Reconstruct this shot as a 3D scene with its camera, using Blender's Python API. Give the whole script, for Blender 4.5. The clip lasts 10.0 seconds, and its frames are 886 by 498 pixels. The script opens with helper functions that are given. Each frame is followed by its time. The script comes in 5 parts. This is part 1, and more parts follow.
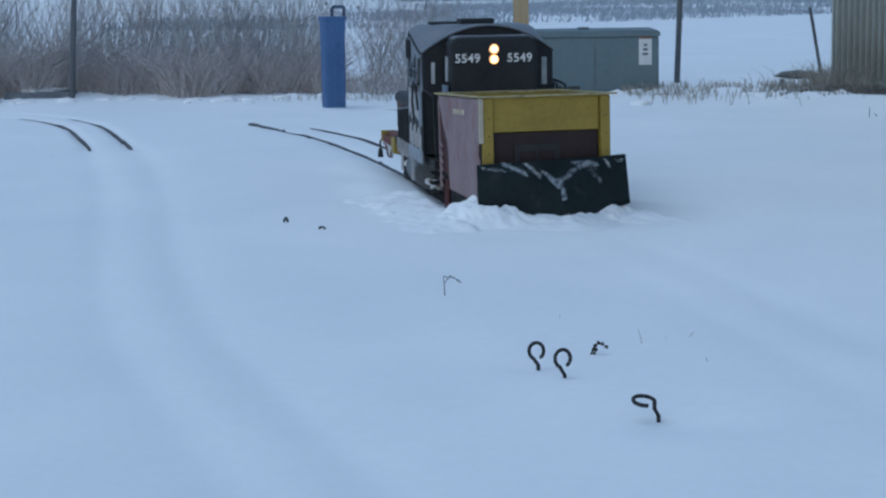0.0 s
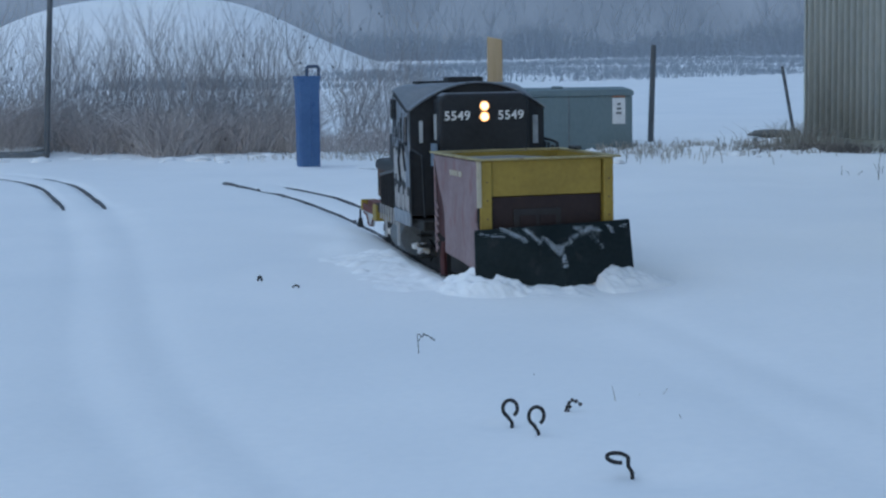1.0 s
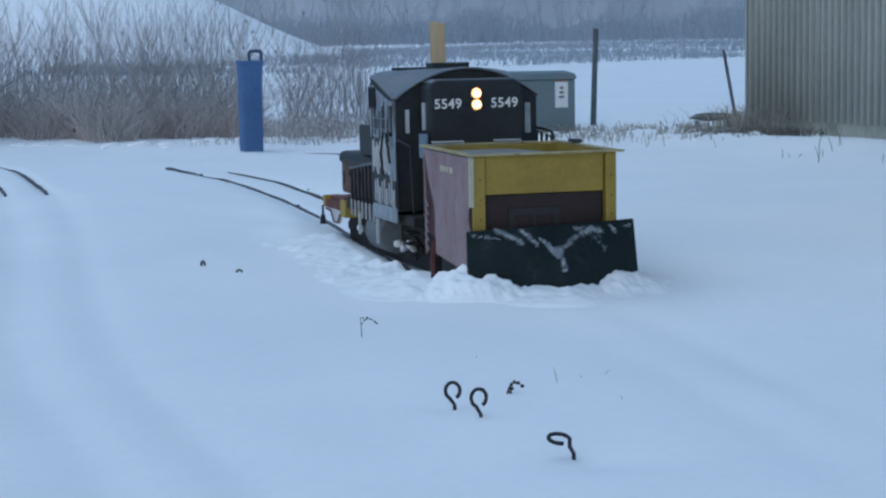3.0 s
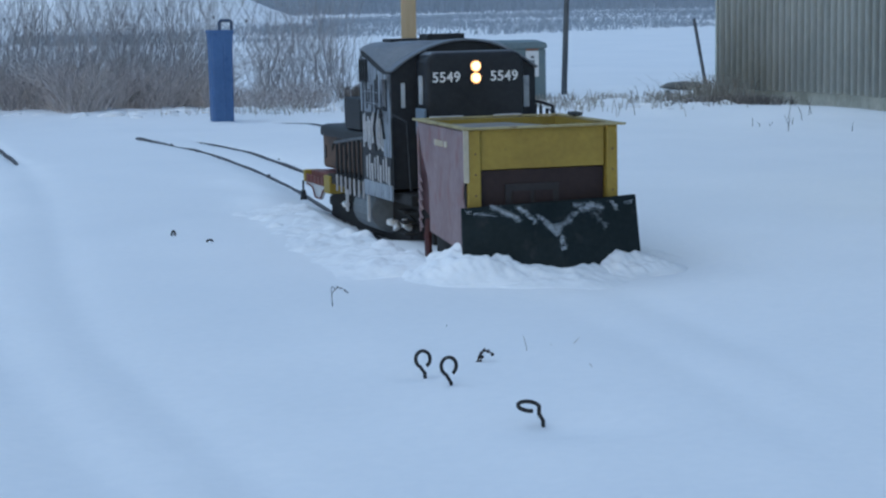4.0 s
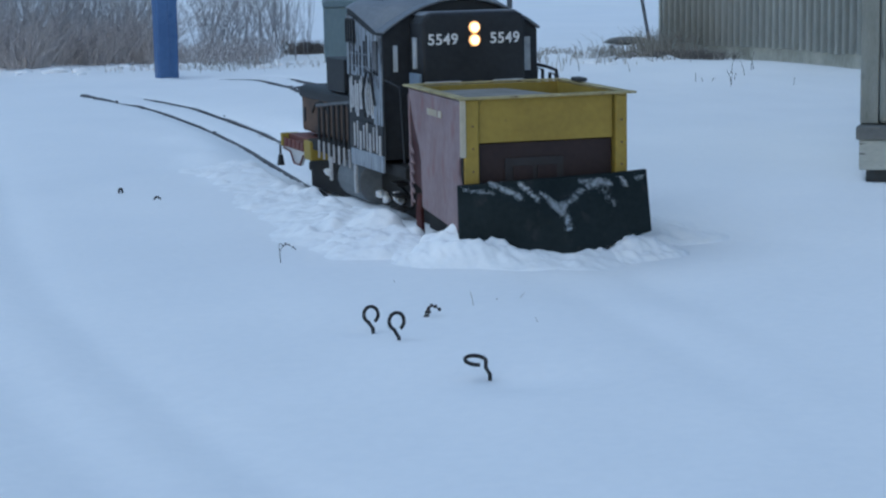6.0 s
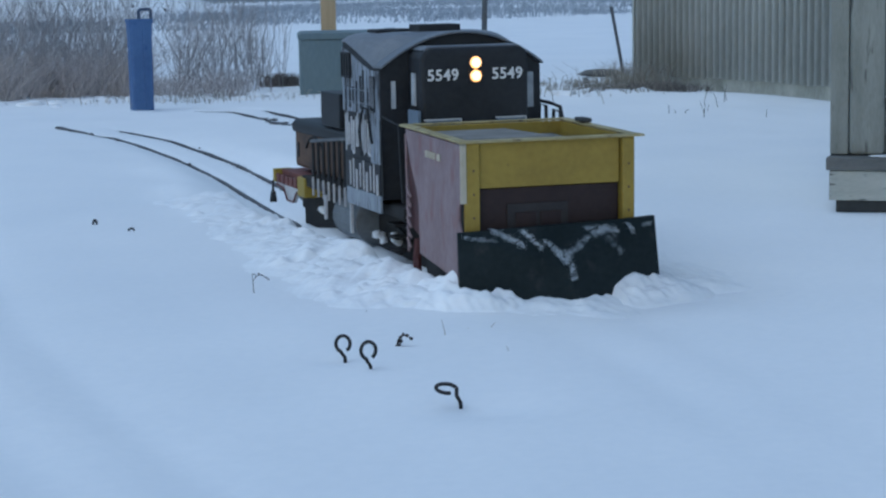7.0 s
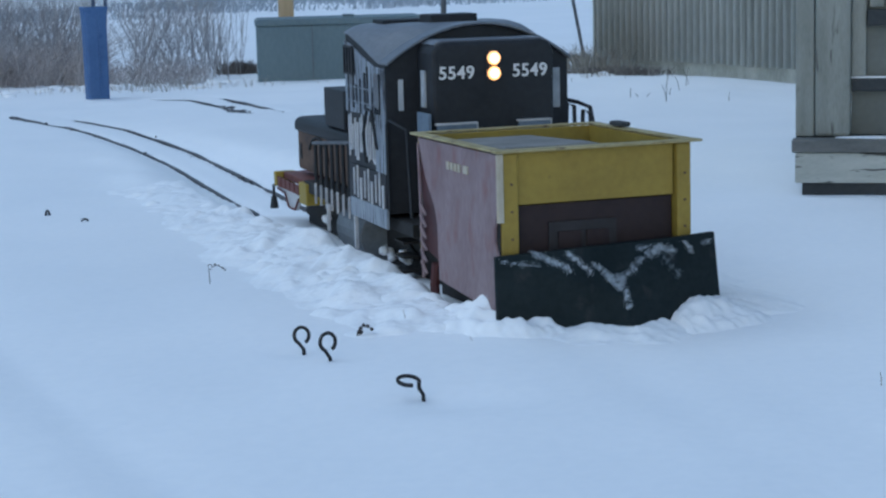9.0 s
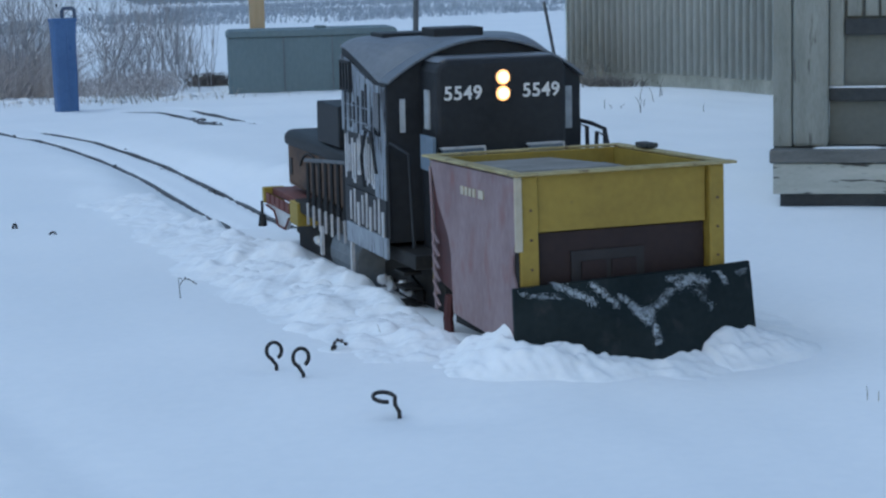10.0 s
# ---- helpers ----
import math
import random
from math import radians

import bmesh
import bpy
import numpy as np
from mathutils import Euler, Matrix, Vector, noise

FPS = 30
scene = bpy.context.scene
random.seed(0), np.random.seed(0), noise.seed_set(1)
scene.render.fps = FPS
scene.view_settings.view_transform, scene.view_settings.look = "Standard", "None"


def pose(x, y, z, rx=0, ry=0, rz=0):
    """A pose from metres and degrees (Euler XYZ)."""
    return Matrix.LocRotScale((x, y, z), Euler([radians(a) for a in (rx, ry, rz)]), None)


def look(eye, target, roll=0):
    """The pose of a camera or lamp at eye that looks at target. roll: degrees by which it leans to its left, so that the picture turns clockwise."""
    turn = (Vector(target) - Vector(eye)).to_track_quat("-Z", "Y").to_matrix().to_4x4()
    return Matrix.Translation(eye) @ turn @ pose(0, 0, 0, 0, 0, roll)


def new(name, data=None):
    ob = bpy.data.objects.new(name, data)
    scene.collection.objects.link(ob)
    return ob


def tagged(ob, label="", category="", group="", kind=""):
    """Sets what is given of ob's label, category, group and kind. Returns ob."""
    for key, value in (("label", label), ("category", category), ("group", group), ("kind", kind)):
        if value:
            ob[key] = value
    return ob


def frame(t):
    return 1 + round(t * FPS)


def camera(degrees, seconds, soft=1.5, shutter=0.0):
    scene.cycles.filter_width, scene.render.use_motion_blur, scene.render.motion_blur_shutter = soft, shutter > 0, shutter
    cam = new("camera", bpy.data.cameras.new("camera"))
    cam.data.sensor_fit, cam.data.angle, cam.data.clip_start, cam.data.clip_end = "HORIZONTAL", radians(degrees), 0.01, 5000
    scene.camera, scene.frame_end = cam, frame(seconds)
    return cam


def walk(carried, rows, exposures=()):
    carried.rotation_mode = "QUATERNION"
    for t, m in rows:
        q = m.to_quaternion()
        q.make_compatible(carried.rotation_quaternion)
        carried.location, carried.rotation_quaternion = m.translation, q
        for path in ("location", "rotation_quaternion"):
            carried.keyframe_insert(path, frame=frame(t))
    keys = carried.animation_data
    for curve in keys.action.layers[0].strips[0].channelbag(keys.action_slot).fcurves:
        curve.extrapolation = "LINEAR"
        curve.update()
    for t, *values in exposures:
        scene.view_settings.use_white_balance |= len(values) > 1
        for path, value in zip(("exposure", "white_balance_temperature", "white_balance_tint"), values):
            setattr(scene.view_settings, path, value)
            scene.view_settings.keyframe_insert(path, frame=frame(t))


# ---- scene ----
cam = camera(25.97, 10.0, soft=2.3)
walk(cam, [
    (0.0, pose(-0.0121, 0.0289, 0.7595, 81.857, 0.786, -0.113)),
    (0.5, pose(-0.0097, 0.0290, 0.7564, 82.798, 0.832, -0.492)),
    (1.0, pose(-0.0083, 0.0273, 0.7558, 83.619, 0.811, -0.858)),
    (1.5, pose(-0.0089, 0.0251, 0.7529, 83.905, 0.749, -1.229)),
    (2.0, pose(-0.0083, 0.0212, 0.7535, 83.742, 0.703, -1.649)),
    (2.5, pose(-0.0063, 0.0150, 0.7559, 83.473, 0.852, -2.098)),
    (4.0, pose(0.0002, 0.0003, 0.7550, 82.213, 0.976, -3.380)),
    (4.5, pose(-0.0013, -0.0056, 0.7555, 81.671, 1.100, -3.824)),
    (5.0, pose(-0.0036, -0.0159, 0.7597, 81.098, 1.093, -4.241)),
    (5.5, pose(-0.0101, -0.0286, 0.7662, 80.578, 1.030, -4.656)),
    (7.0, pose(0.0012, -0.0774, 0.7638, 81.794, 1.026, -5.740)),
    (7.5, pose(-0.0010, -0.0695, 0.7645, 81.881, 1.014, -6.059)),
    (8.0, pose(0.0009, -0.0470, 0.7641, 81.651, 1.185, -6.371)),
    (8.5, pose(0.0109, -0.0151, 0.7541, 81.471, 1.337, -6.639)),
    (9.0, pose(0.0136, 0.0299, 0.7482, 81.393, 1.469, -6.964)),
    (9.5, pose(0.0121, 0.0753, 0.7418, 81.525, 1.501, -7.330)),
    (10.0, pose(0.0160, 0.1111, 0.7361, 81.752, 1.508, -7.820)),
], exposures=((0.0, 0.02, 5950, 8), (1.0, -0.02, 5950, 8), (1.5, -0.10, 5950, 8), (2.0, 0.09, 5970, 8), (4.5, 0.14, 5970, 8), (7.0, 0.09, 5970, 8), (8.5, 0.18, 5970, 8), (10.0, 0.16, 5970, 8)))

# ---------------------------------------------------------------- light
world = bpy.data.worlds.new("overcast_sky")
scene.world = world
world.use_nodes = True
wn = world.node_tree.nodes
sky = wn.new("ShaderNodeTexSky")
sky.sky_type = "NISHITA"
sky.sun_disc = False
sky.sun_elevation = radians(24)
sky.sun_rotation = radians(200)
sky.air_density = 1.2
sky.dust_density = 0.6
sky.ozone_density = 3.0
wn["Background"].inputs["Strength"].default_value = 0.105
world.node_tree.links.new(sky.outputs[0], wn["Background"].inputs["Color"])
sun_data = bpy.data.lights.new("sun", "SUN")
sun_data.energy = 1.15
sun_data.angle = radians(55)
sun_data.color = (0.72, 0.86, 1.0)
sun = new("sun", sun_data)
sun.matrix_world = look((-4.5, 6.0, 11), (0.5, 4, 0))


# ---------------------------------------------------------------- materials
def mat(name, c1, c2, rough=0.6, metal=0.0, scale=8.0, fine=90.0, bump=0.15, stretch=(1, 1, 1), spread=(0.35, 0.65), spec=0.4, c3=None, c3_at=(0.62, 0.7), rough2=None, emit=None, island=0.0):
    """Two-scale procedural surface: broad stains, fine grain and bump; c3 adds sparse patches of wear."""
    m = bpy.data.materials.new(name)
    m.use_nodes = True
    nt = m.node_tree
    n, l = nt.nodes, nt.links
    b = n["Principled BSDF"]
    tc = n.new("ShaderNodeTexCoord")
    mp = n.new("ShaderNodeMapping")
    mp.inputs["Scale"].default_value = stretch
    l.new(tc.outputs["Object"], mp.inputs["Vector"])

    def noi(s, d=4.0):
        k = n.new("ShaderNodeTexNoise")
        k.inputs["Scale"].default_value = s
        k.inputs["Detail"].default_value = d
        l.new(mp.outputs["Vector"], k.inputs["Vector"])
        return k
    big, small = noi(scale), noi(fine, 3.0)
    mixv = n.new("ShaderNodeMath")
    mixv.operation = "MULTIPLY_ADD"
    mixv.inputs[1].default_value = 0.35
    l.new(small.outputs["Fac"], mixv.inputs[0])
    sc = n.new("ShaderNodeMath")
    sc.operation = "MULTIPLY"
    sc.inputs[1].default_value = 0.65
    l.new(big.outputs["Fac"], sc.inputs[0])
    l.new(sc.outputs[0], mixv.inputs[2])
    ramp = n.new("ShaderNodeValToRGB")
    e = ramp.color_ramp.elements
    e[0].position, e[0].color = spread[0], (*c1, 1)
    e[1].position, e[1].color = spread[1], (*c2, 1)
    l.new(mixv.outputs[0], ramp.inputs["Fac"])
    col = ramp.outputs["Color"]
    if island:
        geo = n.new("ShaderNodeNewGeometry")
        hsv = n.new("ShaderNodeHueSaturation")
        mr = n.new("ShaderNodeMapRange")
        mr.inputs["To Min"].default_value, mr.inputs["To Max"].default_value = 1 - island, 1 + island
        l.new(geo.outputs["Random Per Island"], mr.inputs["Value"])
        l.new(mr.outputs["Result"], hsv.inputs["Value"])
        l.new(col, hsv.inputs["Color"])
        col = hsv.outputs["Color"]
    if c3:
        wear = noi(scale * 2.7, 6.0)
        r3 = n.new("ShaderNodeValToRGB")
        r3.color_ramp.elements[0].position, r3.color_ramp.elements[1].position = c3_at
        l.new(wear.outputs["Fac"], r3.inputs["Fac"])
        mx = n.new("ShaderNodeMix")
        mx.data_type = "RGBA"
        l.new(r3.outputs["Color"], mx.inputs["Factor"])
        l.new(col, mx.inputs["A"])
        mx.inputs["B"].default_value = (*c3, 1)
        col = mx.outputs["Result"]
    l.new(col, b.inputs["Base Color"])
    rr = n.new("ShaderNodeMapRange")
    rr.inputs["To Min"].default_value = rough
    rr.inputs["To Max"].default_value = rough2 if rough2 is not None else min(1.0, rough + 0.15)
    l.new(big.outputs["Fac"], rr.inputs["Value"])
    l.new(rr.outputs["Result"], b.inputs["Roughness"])
    b.inputs["Metallic"].default_value = metal
    b.inputs["Specular IOR Level"].default_value = spec
    if bump:
        bp = n.new("ShaderNodeBump")
        bp.inputs["Strength"].default_value = bump
        bp.inputs["Distance"].default_value = 0.004
        l.new(mixv.outputs[0], bp.inputs["Height"])
        l.new(bp.outputs["Normal"], b.inputs["Normal"])
    if emit:
        b.inputs["Emission Color"].default_value = (*emit[0], 1)
        b.inputs["Emission Strength"].default_value = emit[1]
    return m


SNOW = mat("snow", (0.84, 0.86, 0.88), (0.90, 0.91, 0.92), 0.75, scale=1.2, fine=38, bump=0.22, spec=0.25)
SNOW_LUMP = mat("broken_snow", (0.82, 0.845, 0.87), (0.91, 0.92, 0.93), 0.8, scale=14, fine=90, bump=0.45, spec=0.2)
# Black raised slightly in base colour in place of haze.
BLACK = mat("black_loco_paint", (0.017, 0.019, 0.023), (0.032, 0.035, 0.040), 0.5, scale=6, fine=60, bump=0.05, spec=0.25)
BLACK_ROUGH = mat("black_frame_grime", (0.008, 0.008, 0.009), (0.03, 0.028, 0.027), 0.7, scale=14, fine=90, bump=0.3)
ROOF = mat("frosted_roof_paint", (0.125, 0.14, 0.16), (0.185, 0.20, 0.225), 0.4, scale=5, fine=70, bump=0.1)
# Snow and sky reflected in black gloss, painted as pale streaked tone.
SIDE = mat("painted_cab_reflection", (0.13, 0.15, 0.18), (0.33, 0.37, 0.42), 0.45, scale=7, fine=60, bump=0.1, c3=(0.03, 0.033, 0.04), c3_at=(0.55, 0.62), stretch=(1, 4.0, 0.6))
WHITE = mat("white_paint_worn", (0.40, 0.41, 0.43), (0.60, 0.61, 0.63), 0.5, scale=10, fine=80, bump=0.08)
NUMBER = mat("white_number_paint", (0.72, 0.72, 0.72), (0.80, 0.80, 0.80), 0.5, scale=20, fine=200, bump=0.0)
YELLOW = mat("yellow_box_paint", (0.25, 0.172, 0.030), (0.345, 0.245, 0.044), 0.55, scale=5, fine=60, bump=0.12, c3=(0.10, 0.07, 0.03), c3_at=(0.68, 0.74))
RIM = mat("dull_yellow_rim", (0.27, 0.22, 0.10), (0.42, 0.36, 0.20), 0.6, scale=12, fine=80, bump=0.2, c3=(0.16, 0.12, 0.07), c3_at=(0.62, 0.7))
CREAM = mat("cream_edge_board", (0.40, 0.355, 0.27), (0.50, 0.45, 0.36), 0.7, scale=10, fine=80, bump=0.2)
PINK = mat("faded_red_plywood", (0.20, 0.140, 0.150), (0.29, 0.222, 0.232), 0.7, scale=7, fine=70, bump=0.2, stretch=(1, 1.3, 0.7), c3=(0.22, 0.10, 0.10), c3_at=(0.55, 0.80))
MAROON = mat("dark_red_brown_board", (0.020, 0.011, 0.012), (0.036, 0.021, 0.020), 0.65, scale=8, fine=70, bump=0.15)
MAROON_GLOSS = mat("maroon_side", (0.05, 0.014, 0.016), (0.09, 0.026, 0.026), 0.5, scale=8, fine=70, bump=0.1)
PLOW = mat("plow_steel_dark", (0.008, 0.014, 0.016), (0.018, 0.026, 0.028), 0.65, scale=9, fine=80, bump=0.25, c3=(0.03, 0.034, 0.035), c3_at=(0.6, 0.75), spec=0.15)
CONCRETE = mat("grey_load_slab", (0.17, 0.165, 0.155), (0.27, 0.265, 0.25), 0.85, scale=10, fine=120, bump=0.4)
RUST = mat("rusty_orange_brown", (0.070, 0.042, 0.030), (0.13, 0.080, 0.055), 0.7, scale=6, fine=60, bump=0.2, c3=(0.05, 0.035, 0.03), c3_at=(0.6, 0.7))
RED = mat("red_deck_paint", (0.11, 0.035, 0.032), (0.18, 0.065, 0.056), 0.6, scale=10, fine=70, bump=0.15)
YEL2 = mat("yellow_end_paint", (0.26, 0.19, 0.03), (0.34, 0.25, 0.045), 0.5, scale=12, fine=80, bump=0.1)
TANK = mat("grey_tank", (0.08, 0.095, 0.11), (0.17, 0.19, 0.21), 0.5, scale=8, fine=70, bump=0.15)
GLASS_D = mat("dark_cab_glass", (0.012, 0.014, 0.017), (0.02, 0.023, 0.027), 0.12, scale=4, fine=40, bump=0.0, spec=0.6)
# Pale glass: sky light painted into the base colour.
GLASS_L = mat("sky_lit_cab_glass", (0.26, 0.28, 0.30), (0.50, 0.53, 0.56), 0.3, scale=9, fine=40, bump=0.0)
BOARD_BLUE = mat("blue_grey_step_board", (0.10, 0.14, 0.19), (0.17, 0.22, 0.28), 0.5, scale=9, fine=70, bump=0.1)
STEEL = mat("dark_rail_steel", (0.055, 0.058, 0.065), (0.12, 0.12, 0.125), 0.55, metal=0.3, scale=12, fine=90, bump=0.3)
ROD = mat("black_bent_rod", (0.008, 0.009, 0.011), (0.022, 0.022, 0.024), 0.5, scale=30, fine=200, bump=0.3)
BLUE = mat("blue_plastic", (0.05, 0.115, 0.26), (0.07, 0.15, 0.32), 0.5, scale=5, fine=60, bump=0.08, c3=(0.02, 0.07, 0.22), c3_at=(0.62, 0.75))
GREY_HANDLE = mat("grey_blue_handle", (0.05, 0.08, 0.14), (0.09, 0.12, 0.18), 0.5, scale=20, fine=80, bump=0.1)
# Green paint lightened, the haze before the box included in the colour.
GREEN = mat("green_utility_paint", (0.115, 0.165, 0.185), (0.155, 0.21, 0.23), 0.6, scale=3, fine=50, bump=0.06, stretch=(1, 1, 0.5))
LABEL = mat("white_label", (0.60, 0.62, 0.64), (0.72, 0.74, 0.75), 0.6, scale=20, fine=90, bump=0.0)
ORANGE = mat("orange_sticker", (0.30, 0.13, 0.08), (0.36, 0.17, 0.10), 0.6, scale=20, fine=90, bump=0.0)
TAN = mat("tan_wood_post", (0.46, 0.34, 0.20), (0.58, 0.45, 0.29), 0.75, scale=5, fine=70, bump=0.25, stretch=(6, 6, 0.7))
POLE = mat("grey_steel_pole", (0.075, 0.083, 0.095), (0.13, 0.14, 0.15), 0.6, scale=9, fine=70, bump=0.15)
SIDING = mat("grey_green_corrugated_steel", (0.34, 0.355, 0.33), (0.47, 0.485, 0.455), 0.5, scale=2.5, fine=40, bump=0.08, stretch=(1, 1, 0.35), c3=(0.17, 0.175, 0.14), c3_at=(0.72, 0.90))
CONC = mat("weathered_foundation", (0.26, 0.27, 0.23), (0.46, 0.46, 0.41), 0.9, scale=6, fine=60, bump=0.5, stretch=(2, 2, 0.6))
PWOOD = mat("weathered_white_wood", (0.21, 0.22, 0.195), (0.32, 0.33, 0.30), 0.75, scale=4, fine=60, bump=0.3, stretch=(5, 5, 0.8), c3=(0.12, 0.12, 0.11), c3_at=(0.62, 0.70))
PWOOD_H = mat("chipped_white_fascia", (0.36, 0.37, 0.33), (0.50, 0.51, 0.46), 0.75, scale=4, fine=60, bump=0.3, stretch=(0.9, 4, 6), c3=(0.07, 0.07, 0.065), c3_at=(0.57, 0.63))
GWOOD = mat("grey_weathered_plank", (0.10, 0.105, 0.10), (0.19, 0.19, 0.18), 0.8, scale=5, fine=70, bump=0.4, stretch=(0.8, 4, 5))
DWOOD = mat("dark_grey_rail", (0.035, 0.040, 0.043), (0.065, 0.07, 0.073), 0.7, scale=6, fine=60, bump=0.2)
PANEL = mat("grey_beige_wall_panel", (0.14, 0.15, 0.135), (0.19, 0.20, 0.18), 0.7, scale=3, fine=50, bump=0.1)
# Twig and undergrowth tones are paler than real, with haze painted in.
TWIG = mat("hazed_grey_brown_twigs", (0.33, 0.325, 0.34), (0.49, 0.475, 0.475), 0.85, scale=3, fine=60, bump=0.0, island=0.35)
BRUSH = mat("hazed_brown_undergrowth", (0.44, 0.405, 0.40), (0.58, 0.535, 0.515), 0.9, scale=1.5, fine=30, bump=0.0, island=0.4)
STRAW = mat("pale_dry_grass", (0.28, 0.26, 0.225), (0.44, 0.41, 0.36), 0.85, scale=4, fine=60, bump=0.0, island=0.4)
SEED = mat("dark_dry_weed", (0.020, 0.018, 0.018), (0.05, 0.042, 0.04), 0.85, scale=20, fine=90, bump=0.0)
MATTED = mat("dark_matted_grass", (0.13, 0.118, 0.11), (0.24, 0.215, 0.20), 0.9, scale=3, fine=40, bump=0.0, island=0.4)
PLATE = mat("worn_grey_plate", (0.022, 0.019, 0.020), (0.036, 0.032, 0.034), 0.6, scale=20, fine=90, bump=0.2)
FROST = mat("frost_smear", (0.26, 0.30, 0.34), (0.50, 0.55, 0.60), 0.8, scale=20, fine=120, bump=0.3)
# Distance haze painted into the base colour of far thicket and woods.
HAZY = mat("hazed_far_twigs", (0.33, 0.37, 0.42), (0.42, 0.46, 0.51), 0.95, scale=0.4, fine=6, bump=0.0, island=0.15)
LAMP = mat("lit_headlight", (1.0, 0.8, 0.5), (1.0, 0.85, 0.55), 0.3, bump=0.0, emit=((1.0, 0.40, 0.08), 1.3))
LAMP_CORE = mat("headlight_core", (1.0, 0.9, 0.7), (1.0, 0.92, 0.75), 0.3, bump=0.0, emit=((1.0, 0.74, 0.38), 1.9))


# ---------------------------------------------------------------- mesh tools
def box(bm, x0, x1, y0, y1, z0, z1):
    v = [bm.verts.new((x, y, z)) for z in (z0, z1) for y in (y0, y1) for x in (x0, x1)]
    for f in ((0, 2, 3, 1), (4, 5, 7, 6), (0, 1, 5, 4), (2, 6, 7, 3), (0, 4, 6, 2), (1, 3, 7, 5)):
        bm.faces.new([v[i] for i in f])
    return v


def cyl(bm, a, b, ra, rb=None, n=10):
    a, b = Vector(a), Vector(b)
    rb = ra if rb is None else rb
    d = (b - a).normalized()
    u = d.orthogonal().normalized()
    w = d.cross(u)
    ring = []
    for c, r in ((a, ra), (b, rb)):
        ring.append([bm.verts.new(c + (u * math.cos(k * math.tau / n) + w * math.sin(k * math.tau / n)) * r) for k in range(n)])
    for k in range(n):
        bm.faces.new((ring[0][k], ring[0][(k + 1) % n], ring[1][(k + 1) % n], ring[1][k]))
    bm.faces.new(ring[0][::-1])
    bm.faces.new(ring[1])


def tube(bm, pts, r, n=8, r_end=None):
    pts = [Vector(p) for p in pts]
    rings, u = [], None
    for i, p in enumerate(pts):
        d = (pts[min(i + 1, len(pts) - 1)] - pts[max(i - 1, 0)]).normalized()
        u = d.orthogonal().normalized() if u is None else (u - d * u.dot(d)).normalized()
        w = d.cross(u)
        rad = r if r_end is None else r + (r_end - r) * i / (len(pts) - 1)
        rings.append([bm.verts.new(p + (u * math.cos(k * math.tau / n) + w * math.sin(k * math.tau / n)) * rad) for k in range(n)])
    for r0, r1 in zip(rings, rings[1:]):
        for k in range(n):
            bm.faces.new((r0[k], r0[(k + 1) % n], r1[(k + 1) % n], r1[k]))
    bm.faces.new(rings[0][::-1])
    bm.faces.new(rings[-1])


def prism(bm, outline, y0, y1):
    """Outline in x and z, drawn out along y."""
    a = [bm.verts.new((x, y0, z)) for x, z in outline]
    b = [bm.verts.new((x, y1, z)) for x, z in outline]
    n = len(a)
    for k in range(n):
        bm.faces.new((a[k], a[(k + 1) % n], b[(k + 1) % n], b[k]))
    bm.faces.new(a[::-1])
    bm.faces.new(b)


def slab(bm, outline, x0, x1):
    """Outline in y and z, drawn out along x."""
    a = [bm.verts.new((x0, y, z)) for y, z in outline]
    b = [bm.verts.new((x1, y, z)) for y, z in outline]
    n = len(a)
    for k in range(n):
        bm.faces.new((a[k], a[(k + 1) % n], b[(k + 1) % n], b[k]))
    bm.faces.new(a[::-1])
    bm.faces.new(b)


def lump(bm, c, size, seed, rough=0.35, sub=3):
    """An uneven rounded clod of snow."""
    made = bmesh.ops.create_icosphere(bm, subdivisions=sub, radius=1.0)["verts"]
    off = Vector((seed * 3.7, seed * 1.3, seed * 2.1))
    for v in made:
        p = v.co.copy()
        k = 1 + rough * noise.noise(p * 1.4 + off) + rough * 0.5 * noise.noise(p * 3.3 + off) + rough * 0.3 * noise.noise(p * 7.0 + off)
        v.co = Vector((p.x * size[0], p.y * size[1], p.z * size[2])) * k + Vector(c)


def finish(bm, name, material, smooth=False):
    bmesh.ops.recalc_face_normals(bm, faces=bm.faces[:])
    me = bpy.data.meshes.new(name)
    bm.to_mesh(me)
    bm.free()
    me.materials.append(material)
    if smooth:
        me.polygons.foreach_set("use_smooth", [True] * len(me.polygons))
    return me


def part(name, bm, material, parent, label="", bevel=0.0, smooth=False):
    ob = new(name, finish(bm, name, material, smooth))
    ob.parent = parent
    if label:
        ob["label"] = label
    if bevel:
        md = ob.modifiers.new("bevel", "BEVEL")
        md.width, md.segments, md.limit_method = bevel, 2, "ANGLE"
    return ob


def thing(name, label, category, group="", kind="", at=None):
    ob = new(name)
    ob.empty_display_size = 0.05
    if at is not None:
        ob.matrix_basis = at
    return tagged(ob, label, category, group, kind)


def solid(name, bm, material, label, category="", group="", kind="", at=None, bevel=0.0, smooth=False):
    ob = new(name, finish(bm, name, material, smooth))
    if at is not None:
        ob.matrix_basis = at
    if bevel:
        md = ob.modifiers.new("bevel", "BEVEL")
        md.width, md.segments, md.limit_method = bevel, 2, "ANGLE"
    return tagged(ob, label, category, group, kind)


def B():
    return bmesh.new()


